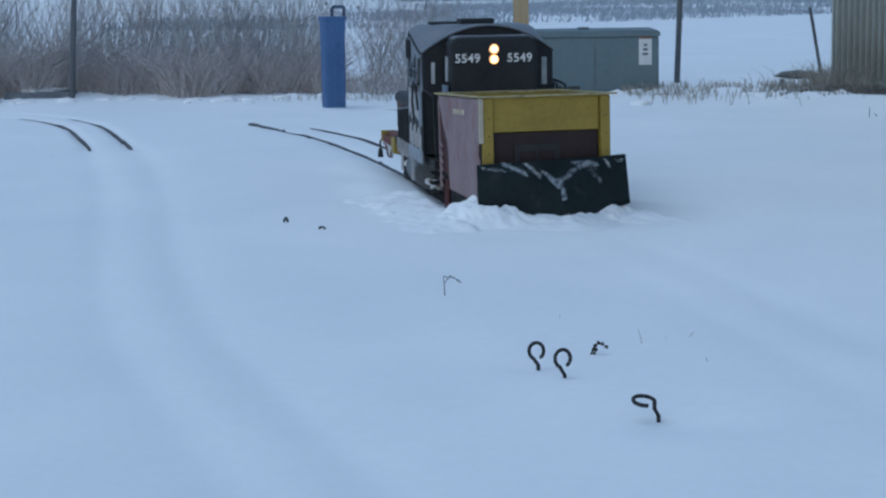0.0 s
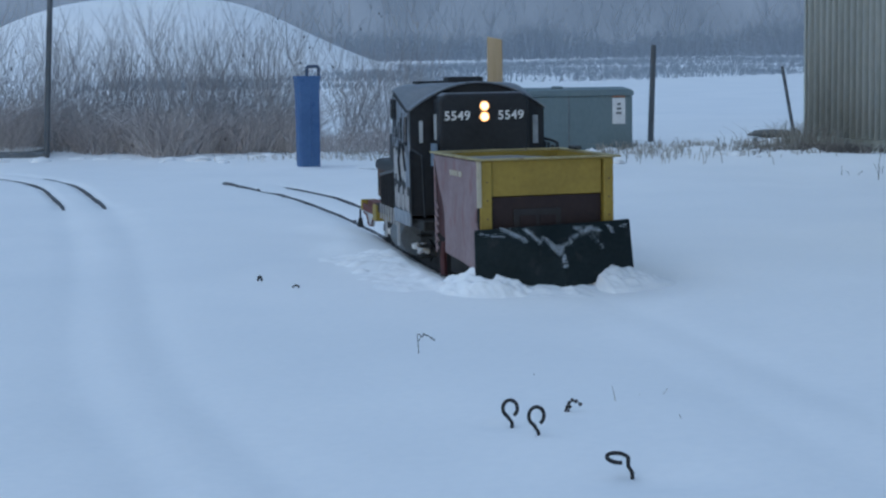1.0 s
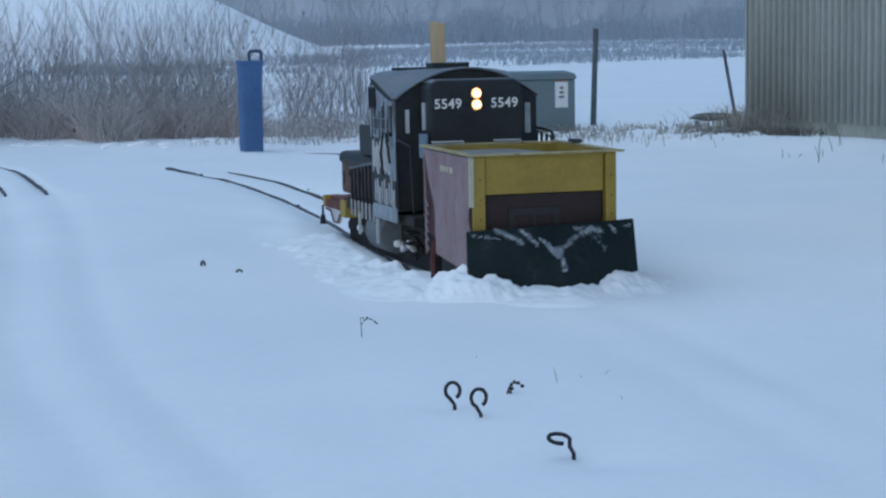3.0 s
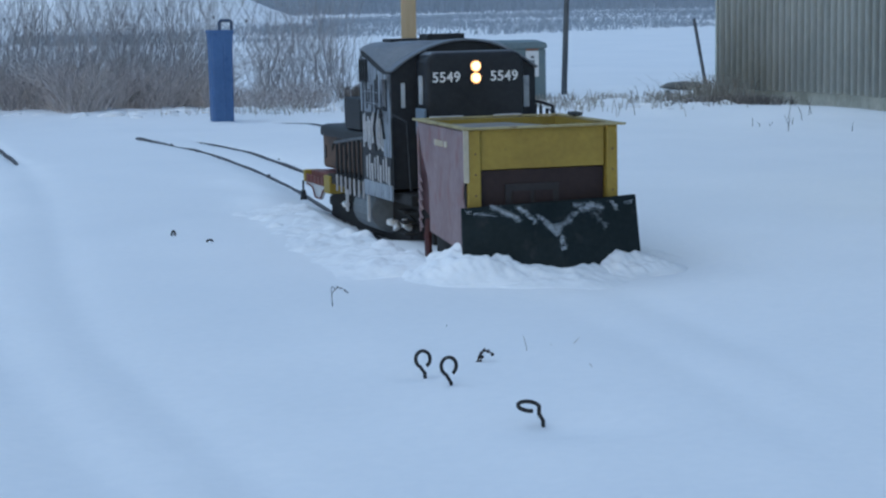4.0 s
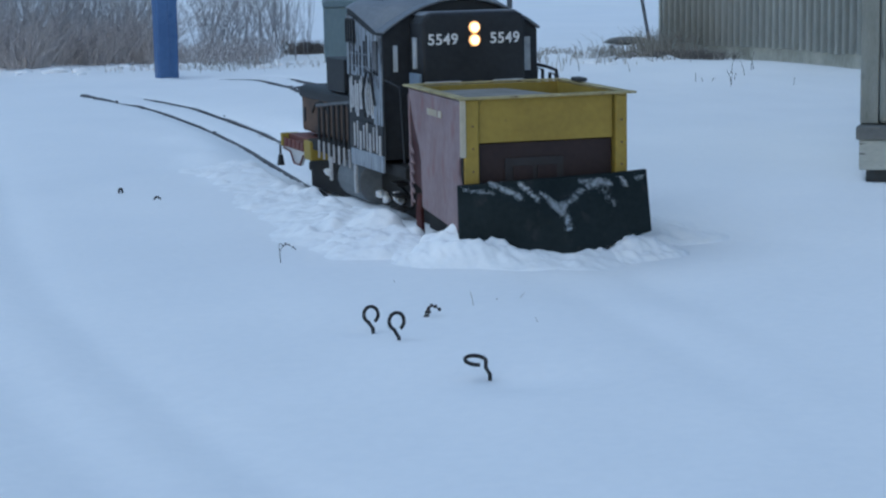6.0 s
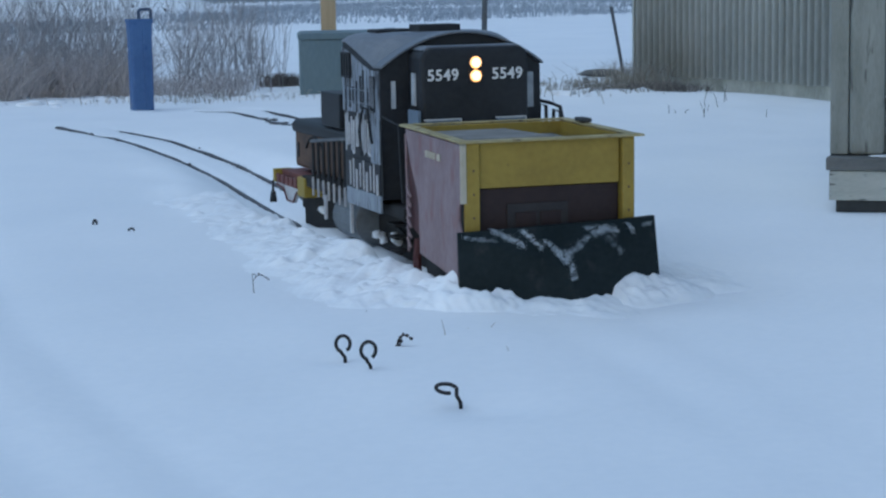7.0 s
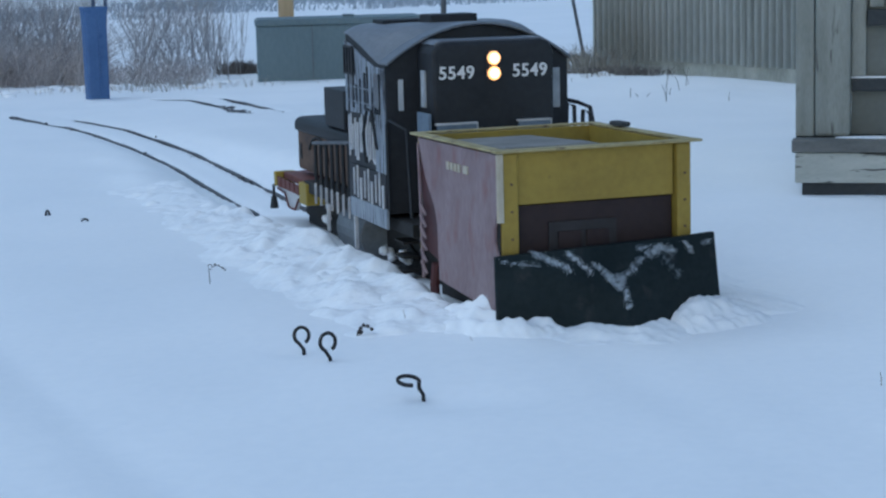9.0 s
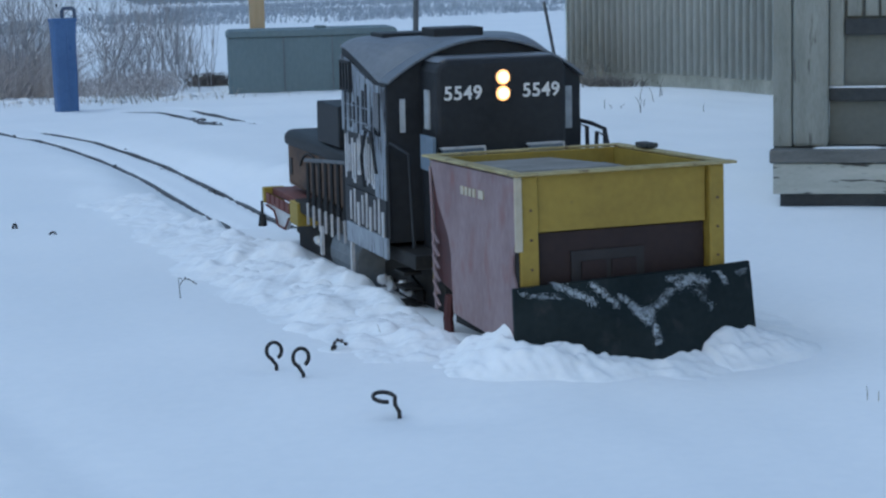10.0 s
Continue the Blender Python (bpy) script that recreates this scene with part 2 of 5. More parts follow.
# ---------------------------------------------------------------- track lines
def smooth_line(pts, step=0.04):
    """Catmull-Rom line through plan points."""
    p = [Vector((x, y, 0)) for x, y in pts]
    p = [p[0] * 2 - p[1]] + p + [p[-1] * 2 - p[-2]]
    out = []
    for i in range(1, len(p) - 2):
        n = max(2, int((p[i + 1] - p[i]).length / step))
        for k in range(n):
            t = k / n
            out.append(0.5 * ((2 * p[i]) + (p[i + 1] - p[i - 1]) * t + (2 * p[i - 1] - 5 * p[i] + 4 * p[i + 1] - p[i + 2]) * t * t + (3 * p[i] - p[i - 1] - 3 * p[i + 1] + p[i + 2]) * t ** 3))
    out.append(p[-2])
    return out


def sideways(line, off):
    out = []
    for i, p in enumerate(line):
        d = (line[min(i + 1, len(line) - 1)] - line[max(i - 1, 0)]).normalized()
        out.append(p + Vector((d.y, -d.x, 0)) * off)
    return out


GAUGE = 0.184
MAIN = smooth_line([(0.98, 2.2), (0.90, 2.9), (0.80, 3.6), (0.70, 4.2), (0.60, 4.75), (0.47, 5.3), (0.30, 5.9), (0.17, 6.5), (0.06, 7.1), (-0.05, 7.7), (-0.17, 8.25), (-0.33, 8.75), (-0.55, 9.35), (-0.84, 9.95), (-1.25, 10.6)])
SIDING_LINE = smooth_line([(-3.2, 11.3), (-2.75, 11.1), (-2.3, 10.8), (-1.93, 10.2), (-1.66, 9.3), (-1.47, 8.55), (-1.14, 7.0), (-0.84, 5.2), (-0.64, 4.2), (-0.43, 3.5), (-0.23, 2.9), (0.0, 2.3)])
THIRD = smooth_line([(-0.30, 10.98), (-0.05, 10.88), (0.08, 10.55), (0.17, 10.15), (0.28, 9.75)])


# ---------------------------------------------------------------- ground
def near_line(px, py, line):
    """Distance to a line and side of it (positive to the right of its way)."""
    lx = np.array([p.x for p in line])
    ly = np.array([p.y for p in line])
    best, side = np.full(px.shape, 9.0), np.zeros(px.shape)
    for i in range(len(lx) - 1):
        dx, dy = lx[i + 1] - lx[i], ly[i + 1] - ly[i]
        k = np.clip(((px - lx[i]) * dx + (py - ly[i]) * dy) / (dx * dx + dy * dy), 0, 1)
        ex, ey = px - lx[i] - k * dx, py - ly[i] - k * dy
        d = np.hypot(ex, ey)
        m = d < best
        best[m] = d[m]
        side[m] = np.sign(ex * dy - ey * dx)[m]
    return best * side


def step(v, a, b):
    t = np.clip((v - a) / (b - a), 0, 1)
    return t * t * (3 - 2 * t)


def waves(x, y, seed, scale):
    r = np.random.RandomState(seed)
    out = np.zeros_like(x)
    for k in range(9):
        a, f, ph = r.uniform(0, math.tau), scale * r.uniform(0.5, 1.9), r.uniform(0, math.tau)
        out += np.sin((x * math.cos(a) + y * math.sin(a)) * f + ph) / 9 ** 0.5
    return out


def snow_height(x, y):
    z = 0.006 * waves(x, y, 3, 3.0) + 0.0025 * waves(x, y, 4, 11.0)
    z = z * step(y, 1.0, 2.5) * (1 - step(y, 14, 20))
    m = near_line(x, y, MAIN)
    gone = step(y, 5.72, 5.95) * (1 - step(y, 9.6, 10.1))
    z = z * (1 - gone * np.exp(-(m / 0.2) ** 2)) - gone * (0.012 + 0.036 * (1 - step(y, 7.9, 9.4))) * np.exp(-(m / 0.19) ** 4)
    for s in (-1, 1):
        z -= gone * 0.026 * np.exp(-((m - s * GAUGE / 2) / 0.017) ** 2) * (0.75 + 0.25 * waves(x, y, 8, 9.0))
        z -= (1 - step(y, 5.2, 5.9)) * 0.0036 * np.exp(-((m - s * GAUGE / 2 * 1.15) / 0.055) ** 2)
    z += 0.030 * step(y, 5.9, 6.3) * (1 - step(y, 7.3, 8.0)) * np.exp(-((m - 0.33) / 0.10) ** 2) * (1 + 0.5 * waves(x, y, 12, 14.0))
    z += 0.020 * step(y, 5.9, 6.3) * (1 - step(y, 7.3, 8.0)) * np.exp(-((m + 0.33) / 0.10) ** 2) * (1 + 0.4 * waves(x, y, 13, 12.0))
    q = near_line(x, y, SIDING_LINE)
    shown = step(y, 8.5, 9.1)
    for s in (-1, 1):
        deep = 0.022 * shown + 0.007 * (1 - shown)
        wide = 0.024 * shown + 0.060 * (1 - shown)
        z -= deep * np.exp(-((q - s * GAUGE / 2 * (1 + 0.2 * (1 - shown))) / wide) ** 2)
    t = near_line(x, y, THIRD)
    for s in (-1, 1):
        z -= 0.012 * np.exp(-((t - s * GAUGE / 2) / 0.024) ** 2)
    z -= 0.014 * np.exp(-(((x - 0.40) / 0.10) ** 2 + ((y - 3.20) / 0.07) ** 2))
    z -= 0.010 * np.exp(-(((x - 0.155) / 0.05) ** 2 + ((y - 3.67) / 0.04) ** 2))
    # banks towards the scrub, the shed and the field
    z += 0.05 * step(y, 11.6, 12.6) * (1 - step(y, 15, 19)) * (0.6 + 0.5 * waves(x, y, 5, 2.2))
    z += 0.035 * np.exp(-(((x - 2.65) / 0.5) ** 2 + ((y - 10.9) / 0.5) ** 2))
    z += 0.04 * np.exp(-(((x - 1.7) / 0.8) ** 2 + ((y - 11.6) / 0.35) ** 2)) * (1 + 0.5 * waves(x, y, 6, 7.0))
    z += 0.020 * np.exp(-(((x - 0.2) / 0.9) ** 2 + ((y - 11.0) / 0.25) ** 2))
    return z


def make_ground():
    def axis(lo, hi, st, far):
        mid = list(np.arange(lo, hi, st))
        g, d, v = [], st, mid[-1]
        while v < far:
            d *= 1.22
            v += d
            g.append(v)
        h, d, v = [], st, lo
        while v > -far:
            d *= 1.22
            v -= d
            h.append(v)
        return np.array(h[::-1] + mid + g)
    xs, ys = axis(-2.6, 3.0, 0.022, 500), axis(2.6, 12.4, 0.026, 600)
    gx, gy = np.meshgrid(xs, ys)
    gz = snow_height(gx, gy)
    nx, ny = len(xs), len(ys)
    me = bpy.data.meshes.new("ground")
    idx = np.arange(nx * ny).reshape(ny, nx)
    quads = np.stack([idx[:-1, :-1], idx[:-1, 1:], idx[1:, 1:], idx[1:, :-1]], -1).reshape(-1, 4)
    me.from_pydata(np.stack([gx, gy, gz], -1).reshape(-1, 3).tolist(), [], quads.tolist())
    me.polygons.foreach_set("use_smooth", [True] * len(me.polygons))
    me.materials.append(SNOW)
    return tagged(new("ground", me), "deep untouched snow with soft dents over buried track", "snow", kind="structure")


make_ground()


def make_hill():
    n, m = 70, 40
    xs, ys = np.linspace(-16, 4, n), np.linspace(34, 54, m)
    gx, gy = np.meshgrid(xs, ys)
    gz = 1.78 * np.exp(-np.abs((gx + 5.9) / 4.15) ** 3) * np.exp(-((gy - 43) / 5.0) ** 2) + 0.05 * waves(gx, gy, 21, 1.6) - 0.12
    me = bpy.data.meshes.new("snow_hill")
    idx = np.arange(n * m).reshape(m, n)
    q = np.stack([idx[:-1, :-1], idx[:-1, 1:], idx[1:, 1:], idx[1:, :-1]], -1).reshape(-1, 4)
    me.from_pydata(np.stack([gx, gy, gz], -1).reshape(-1, 3).tolist(), [], q.tolist())
    me.polygons.foreach_set("use_smooth", [True] * len(me.polygons))
    me.materials.append(SNOW)
    tagged(new("snow_hill", me), "rounded snow-covered hill behind dry brush", "hill", kind="structure")


make_hill()


def make_backdrop():
    """A far belt of woods, 66 m away, winter haze painted into its glow."""
    m = bpy.data.materials.new("hazy_distance")
    m.use_nodes = True
    n, l = m.node_tree.nodes, m.node_tree.links
    n.remove(n["Principled BSDF"])
    tc, mp = n.new("ShaderNodeTexCoord"), n.new("ShaderNodeMapping")
    mp.inputs["Scale"].default_value = (0.42, 0.42, 0.26)
    l.new(tc.outputs["Object"], mp.inputs["Vector"])
    k = n.new("ShaderNodeTexNoise")
    k.inputs["Scale"].default_value, k.inputs["Detail"].default_value = 0.8, 6
    l.new(mp.outputs["Vector"], k.inputs["Vector"])
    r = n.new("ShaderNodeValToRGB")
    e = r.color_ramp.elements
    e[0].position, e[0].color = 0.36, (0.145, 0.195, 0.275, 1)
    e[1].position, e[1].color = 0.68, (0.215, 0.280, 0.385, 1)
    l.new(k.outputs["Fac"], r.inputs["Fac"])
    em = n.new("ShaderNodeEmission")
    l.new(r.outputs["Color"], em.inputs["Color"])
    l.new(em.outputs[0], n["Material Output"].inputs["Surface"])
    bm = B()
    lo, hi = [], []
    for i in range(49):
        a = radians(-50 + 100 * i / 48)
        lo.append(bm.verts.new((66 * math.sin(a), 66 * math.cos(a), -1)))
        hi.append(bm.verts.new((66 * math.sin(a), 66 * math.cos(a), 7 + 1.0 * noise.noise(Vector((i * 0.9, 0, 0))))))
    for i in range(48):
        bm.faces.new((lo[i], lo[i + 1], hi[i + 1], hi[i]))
    solid("backdrop", bm, m, "grey-blue winter woods with painted haze on a glowing backdrop", "woods", kind="structure")


make_backdrop()


# ---------------------------------------------------------------- scrub and trees
def spindles(name, specs, material, label, category, sides=3):
    """Many tapered stems in one mesh; a spec is a list of (x, y, z, radius)."""
    verts, faces = [], []
    for spec in specs:
        base = len(verts)
        for x, y, z, r in spec:
            for k in range(sides):
                a = k * math.tau / sides
                verts.append((x + r * math.cos(a), y + r * math.sin(a), z))
        for i in range(len(spec) - 1):
            for k in range(sides):
                j = (k + 1) % sides
                faces.append((base + i * sides + k, base + i * sides + j, base + (i + 1) * sides + j, base + (i + 1) * sides + k))
    me = bpy.data.meshes.new(name)
    me.from_pydata(verts, [], faces)
    me.materials.append(material)
    return tagged(new(name, me), label, category, kind="stuff")


def stem(rnd, x, y, z, h, r, lean=0.25, twigs=3, curl=0.1):
    a = rnd.uniform(0, math.tau)
    dx, dy = math.cos(a) * lean * rnd.random(), math.sin(a) * lean * rnd.random() * 0.5
    pts, out = [], []
    for i in range(5):
        t = i / 4
        pts.append((x + dx * h * t + rnd.uniform(-curl, curl) * h * 0.2 * t, y + dy * h * t, z + h * t, r * (1 - 0.75 * t)))
    out.append(pts)
    for _ in range(twigs):
        i = rnd.randint(1, 3)
        px, py, pz, pr = pts[i]
        b, ln = rnd.uniform(0, math.tau), h * rnd.uniform(0.2, 0.5)
        ex, ez = px + math.cos(b) * ln * 0.45, pz + ln * rnd.uniform(0.6, 1.0)
        if rnd.random() < 0.6:
            cx, cz = ex + rnd.uniform(-0.25, 0.25) * ln, ez - ln * 0.15
            out.append([((px + ex) / 2, py, (pz + ez) / 2, pr * 0.45), (cx, py, cz + ln * 0.3, pr * 0.2)])
        out.append([(px, py, pz, pr * 0.7), ((px + ex) / 2 + rnd.uniform(-0.02, 0.02), py, (pz + ez) / 2, pr * 0.5), (ex, py + math.sin(b) * ln * 0.2, ez, pr * 0.2)])
    return out


def make_scrub():
    rnd = random.Random(11)
    specs = []
    for _ in range(1500):
        x = rnd.uniform(-5.2, 0.15)
        if noise.noise(Vector((x * 2.3, 7, 1))) < -0.22:
            continue
        if x > -0.9 and rnd.random() < 0.45:
            continue
        y = rnd.uniform(12.3, 14.4)
        h = rnd.uniform(0.3, 0.85) * (1.12 if x < -0.6 else 0.95)
        if rnd.random() < 0.04:
            h *= 1.5
        specs += stem(rnd, x, y, -0.02, h, rnd.uniform(0.0020, 0.0046), 0.7, rnd.randint(4, 9), 0.45)
    for _ in range(26):
        specs += stem(rnd, rnd.uniform(-0.2, 0.22), rnd.uniform(12.2, 13.2), -0.02, rnd.uniform(0.25, 0.6), 0.003, 0.15, 2)
    for k in range(34):
        specs += stem(rnd, rnd.uniform(-4.2, 0.1), rnd.uniform(12.2, 13.0), -0.02, rnd.uniform(0.8, 1.35), 0.0042, 0.35, 6, 0.5)
    for _ in range(2600):
        x, y, z = rnd.uniform(-5.2, -0.1), rnd.uniform(12.2, 13.6), rnd.uniform(0.08, 0.62) * rnd.uniform(0.6, 1.0)
        a, ln = rnd.uniform(-1.3, 1.3), rnd.uniform(0.06, 0.22)
        specs.append([(x, y, z, 0.0022), (x + math.sin(a) * ln * 0.5, y, z + math.cos(a) * ln * 0.45, 0.0016), (x + math.sin(a) * ln, y, z + math.cos(a) * ln * 0.8, 0.0004)])
    spindles("dry_brush", specs, TWIG, "dense leafless grey-brown brush at the snow's edge", "brush")
    low = []
    for _ in range(20000):
        x = rnd.uniform(-5.4, 0.0)
        patch = noise.noise(Vector((x * 1.3, 4.0, 0)))
        h = rnd.uniform(0.05, 0.36) * (1.0 + 1.1 * patch)
        if x > -0.75:
            h *= 0.45
            if rnd.random() < 0.5:
                continue
        a = rnd.uniform(-1.4, 1.4)
        y = 12.15 + 1.1 * rnd.random() ** 1.5 + 0.08 * math.sin(x * 5) + 0.05 * math.sin(x * 13)
        low.append([(x, y, -0.02, 0.0021), (x + a * h * 0.4, y + rnd.uniform(-0.05, 0.05), h * 0.6, 0.0016), (x + a * h * 1.1, y + rnd.uniform(-0.08, 0.08), h, 0.0006)])
    spindles("undergrowth", low, BRUSH, "matted brown undergrowth below the brush", "undergrowth")
    heads = []
    for _ in range(46):
        x, y, z = rnd.uniform(-4, 0), rnd.uniform(12.3, 13.5), rnd.uniform(0.45, 0.95)
        r = rnd.uniform(0.004, 0.009)
        heads.append([(x, y, z - r, 0.001), (x, y, z, r), (x, y, z + r * 1.2, 0.001)])
    spindles("seed_heads", heads, SEED, "dark dried seed heads on the brush", "seed heads", 5)
    straw = []
    for _ in range(1500):
        x, y = rnd.uniform(1.1, 2.45), rnd.gauss(11.75, 0.28)
        if noise.noise(Vector((x * 5, y * 5, 2))) < -0.1:
            continue
        h, a = rnd.uniform(0.02, 0.085), rnd.uniform(-1, 1)
        z = 0.02
        straw.append([(x, y, z - 0.02, 0.0028), (x + a * h * 0.4, y, z + h * 0.7, 0.002), (x + a * h * 1.3, y + rnd.uniform(-0.03, 0.03), z + h * rnd.uniform(0.6, 1.0), 0.0005)])
    for _ in range(420):
        x, y = rnd.gauss(2.38, 0.12), rnd.gauss(11.9, 0.2)
        h, a = rnd.uniform(0.05, 0.2), rnd.uniform(-0.8, 0.8)
        straw.append([(x, y, -0.02, 0.003), (x + a * h * 0.4, y, h * 0.7, 0.002), (x + a * h, y, h, 0.0006)])
    for _ in range(260):
        x, y = rnd.gauss(-0.35, 0.35), rnd.gauss(11.85, 0.1)
        h, a = rnd.uniform(0.02, 0.07), rnd.uniform(-1, 1)
        straw.append([(x, y, -0.01, 0.0025), (x + a * h * 0.4, y, h * 0.7, 0.0015), (x + a * h, y, h, 0.0005)])
    spindles("dry_grass", straw, STRAW, "pale dry grass tufts poking out of drifted snow", "grass")
    bm = B()
    for k in range(150):
        x, y = rnd.uniform(1.05, 2.45), rnd.gauss(11.75, 0.26)
        r = rnd.uniform(0.015, 0.05)
        lump(bm, (x, y, 0.012), (r * 1.4, r, r * 0.75), k, 0.45, 2)
    for k in range(120):
        x, y = rnd.uniform(-3.6, 0.2), rnd.gauss(12.05, 0.14)
        r = rnd.uniform(0.015, 0.05)
        lump(bm, (x, y, 0.0), (r * 1.6, r, r * 0.7), k, 0.45, 2)
    solid("snowy_tussocks", bm, SNOW_LUMP, "snow-capped grass tussocks at the yard's edge", "snow tussocks", kind="stuff", smooth=True)
    dark = []
    for _ in range(1500):
        x, y = rnd.gauss(2.40, 0.15), rnd.gauss(11.62, 0.14)
        h, a = rnd.uniform(0.02, 0.085), rnd.uniform(-1.8, 1.8)
        dark.append([(x, y, -0.02, 0.004), (x + a * h * 0.5, y, h * 0.6, 0.003), (x + a * h * 1.2, y, h * 0.8, 0.0006)])
    for _ in range(700):
        x, y = rnd.gauss(0.19, 0.055), rnd.gauss(12.7, 0.05)
        h, a = rnd.uniform(0.03, 0.13), rnd.uniform(-1, 1)
        dark.append([(x, y, -0.02, 0.004), (x + a * h * 0.4, y, h * 0.7, 0.003), (x + a * h * 0.9, y, h, 0.0006)])
    spindles("dark_tussock", dark, MATTED, "dark brown grass tussocks beside the shed and the utility box", "tussock")
    far = []
    for _ in range(30000):
        x = rnd.uniform(-5, 22)
        y = rnd.uniform(27.5, 45) + max(0.0, x) * 0.8
        if noise.noise(Vector((x * 0.35, y * 0.30, 0))) < -0.22 + 0.25 * rnd.random():
            continue
        h = rnd.uniform(0.03, 0.15)
        far.append([(x, y, -0.05, 0.010), (x + rnd.uniform(-0.08, 0.08), y, h * 0.7, 0.008), (x + rnd.uniform(-0.18, 0.18), y, h, 0.002)])
    for _ in range(9000):
        x, y = rnd.uniform(-16, 24), rnd.uniform(54, 63)
        h = rnd.uniform(0.2, 0.9) * (1 + noise.noise(Vector((x * 0.4, 2, 0))))
        far.append([(x, y, -0.1, 0.016), (x + rnd.uniform(-0.2, 0.2), y, h * 0.7, 0.011), (x + rnd.uniform(-0.4, 0.4), y, h, 0.002)])
    spindles("far_thicket", far, HAZY, "thicket along the far edge of the field, tinted with haze", "thicket")
    wood = []
    for _ in range(420):
        x, y = rnd.uniform(-16, 22), rnd.uniform(56, 64)
        wood += stem(rnd, x, y, -0.1, rnd.uniform(0.8, 2.6), rnd.uniform(0.008, 0.018), 0.8, 9, 0.6)
    spindles("far_woods", wood, HAZY, "bare woods beyond the field, tinted with haze", "woods")



make_scrub()


# ---------------------------------------------------------------- track
def rail(line, off, name, parent, z=-0.014, buried=0.0, sunk=0.0):
    bm = B()
    pts = sideways(line, off)
    rows = []
    for i, p in enumerate(pts):
        d = (pts[min(i + 1, len(pts) - 1)] - pts[max(i - 1, 0)]).normalized()
        s = Vector((d.y, -d.x, 0))
        zz = z - sunk * float(1 - step(p.y, 7.9, 9.4)) - 0.06 * float(1 - step(p.y, buried - 0.5, buried)) + 0.006 * noise.noise(Vector((p.x * 4.1, p.y * 4.1, 3)))
        rows.append([bm.verts.new(p + s * a + Vector((0, 0, zz + b))) for a, b in ((-0.0065, 0), (0.0065, 0), (0.0065, -0.007), (0.003, -0.010), (0.003, -0.022), (0.013, -0.026), (-0.013, -0.026), (-0.003, -0.022), (-0.003, -0.010), (-0.0065, -0.007))])
    for a, b in zip(rows, rows[1:]):
        for k in range(10):
            bm.faces.new((a[k], a[(k + 1) % 10], b[(k + 1) % 10], b[k]))
    bm.faces.new(rows[0][::-1])
    bm.faces.new(rows[-1])
    return part(name, bm, STEEL, parent)


def make_track(line, label, buried=0.0, z=-0.014, sunk=0.0):
    t = thing("track", label, "railway track", "miniature railway tracks", "structure")
    for off in (-GAUGE / 2, GAUGE / 2):
        rail(line, off, "rail", t, z=z, buried=buried, sunk=sunk)
    return t


make_track(MAIN, "narrow miniature railway track half buried in snow", 5.7, -0.014, 0.036)
make_track(SIDING_LINE, "curved miniature track mostly buried under snow", 8.9, -0.008)
make_track(THIRD, "short stretch of miniature track showing through snow", 0.0, 0.003)


def make_ballast(pts, seed, label):
    """Dark stones and dirt showing through the snow, strewn over a narrow wedge between plan points."""
    rnd = random.Random(seed)
    bm = B()
    for k in range(130):
        t = rnd.random()
        a, b = pts[0], pts[1]
        w = pts[2] * (0.15 + 0.85 * t)
        x, y = a[0] + (b[0] - a[0]) * t + rnd.uniform(-w, w), a[1] + (b[1] - a[1]) * t + rnd.uniform(-0.03, 0.03)
        r = rnd.uniform(0.005, 0.014)
        z = float(snow_height(np.array([[x]]), np.array([[y]]))[0, 0])
        lump(bm, (x, y, z + 0.002), (r * 1.6, r * 1.9, r * 0.5), k, 0.4, 1)
    solid("bare_ballast", bm, STEEL, label, "ballast", kind="stuff")


make_ballast(((-0.02, 10.6), (0.17, 9.68), 0.055), 1, "dark ballast showing where wind bared the track")
make_ballast(((-1.0, 9.98), (-0.80, 9.66), 0.012), 2, "dark ballast along a bared rail")


def make_crumbs():
    rnd = random.Random(5)
    for line, span, n in ((MAIN, (6.0, 9.9), 16), (THIRD, (9.4, 10.6), 6)):
        cand = [p for off in (-GAUGE / 2 - 0.020, GAUGE / 2 - 0.035, GAUGE / 2 + 0.025) for p in sideways(line, off) if span[0] < p.y < span[1]]
        for k in range(n):
            p = rnd.choice(cand)
            bm = B()
            s = rnd.uniform(0.006, 0.014)
            lump(bm, (0, 0, 0), (s, s, s * 0.7), k + 3, 0.5, 1)
            solid("ballast_stone", bm, STEEL, "small dark stone lying beside a rail", "stone", "stones by the track", at=pose(p.x + rnd.uniform(-0.03, 0.03), p.y, -0.012 - (0.036 * float(1 - step(p.y, 7.9, 9.4)) if line is MAIN else 0.0)))


make_crumbs()


# ---------------------------------------------------------------- bent rods, weeds, small twigs
def rod_thing(name, pts, r, at, label):
    bm = B()
    tube(bm, pts, r, 8)
    return solid(name, bm, ROD, label, "bent rod", "bent rods in the snow", at=at, smooth=True)


def loop(rad, tail, gap=50, n=22, lean=0.25, squash=1.15):
    """A pigtail: an upright shaft that bends into an open ring, in the x-z plane."""
    out = [(0.004, 0, -0.05), (0.003, 0, tail * 0.45), (-0.004, 0, tail * 0.9)]
    a0, a1 = 250, -70 + gap * 0.2
    for k in range(n + 1):
        a = radians(a0 + (a1 - a0) * k / n)
        out.append((lean * rad + rad * math.cos(a) - 0.004, 0.004 * k / n, tail + rad * squash + rad * squash * math.sin(a)))
    return out


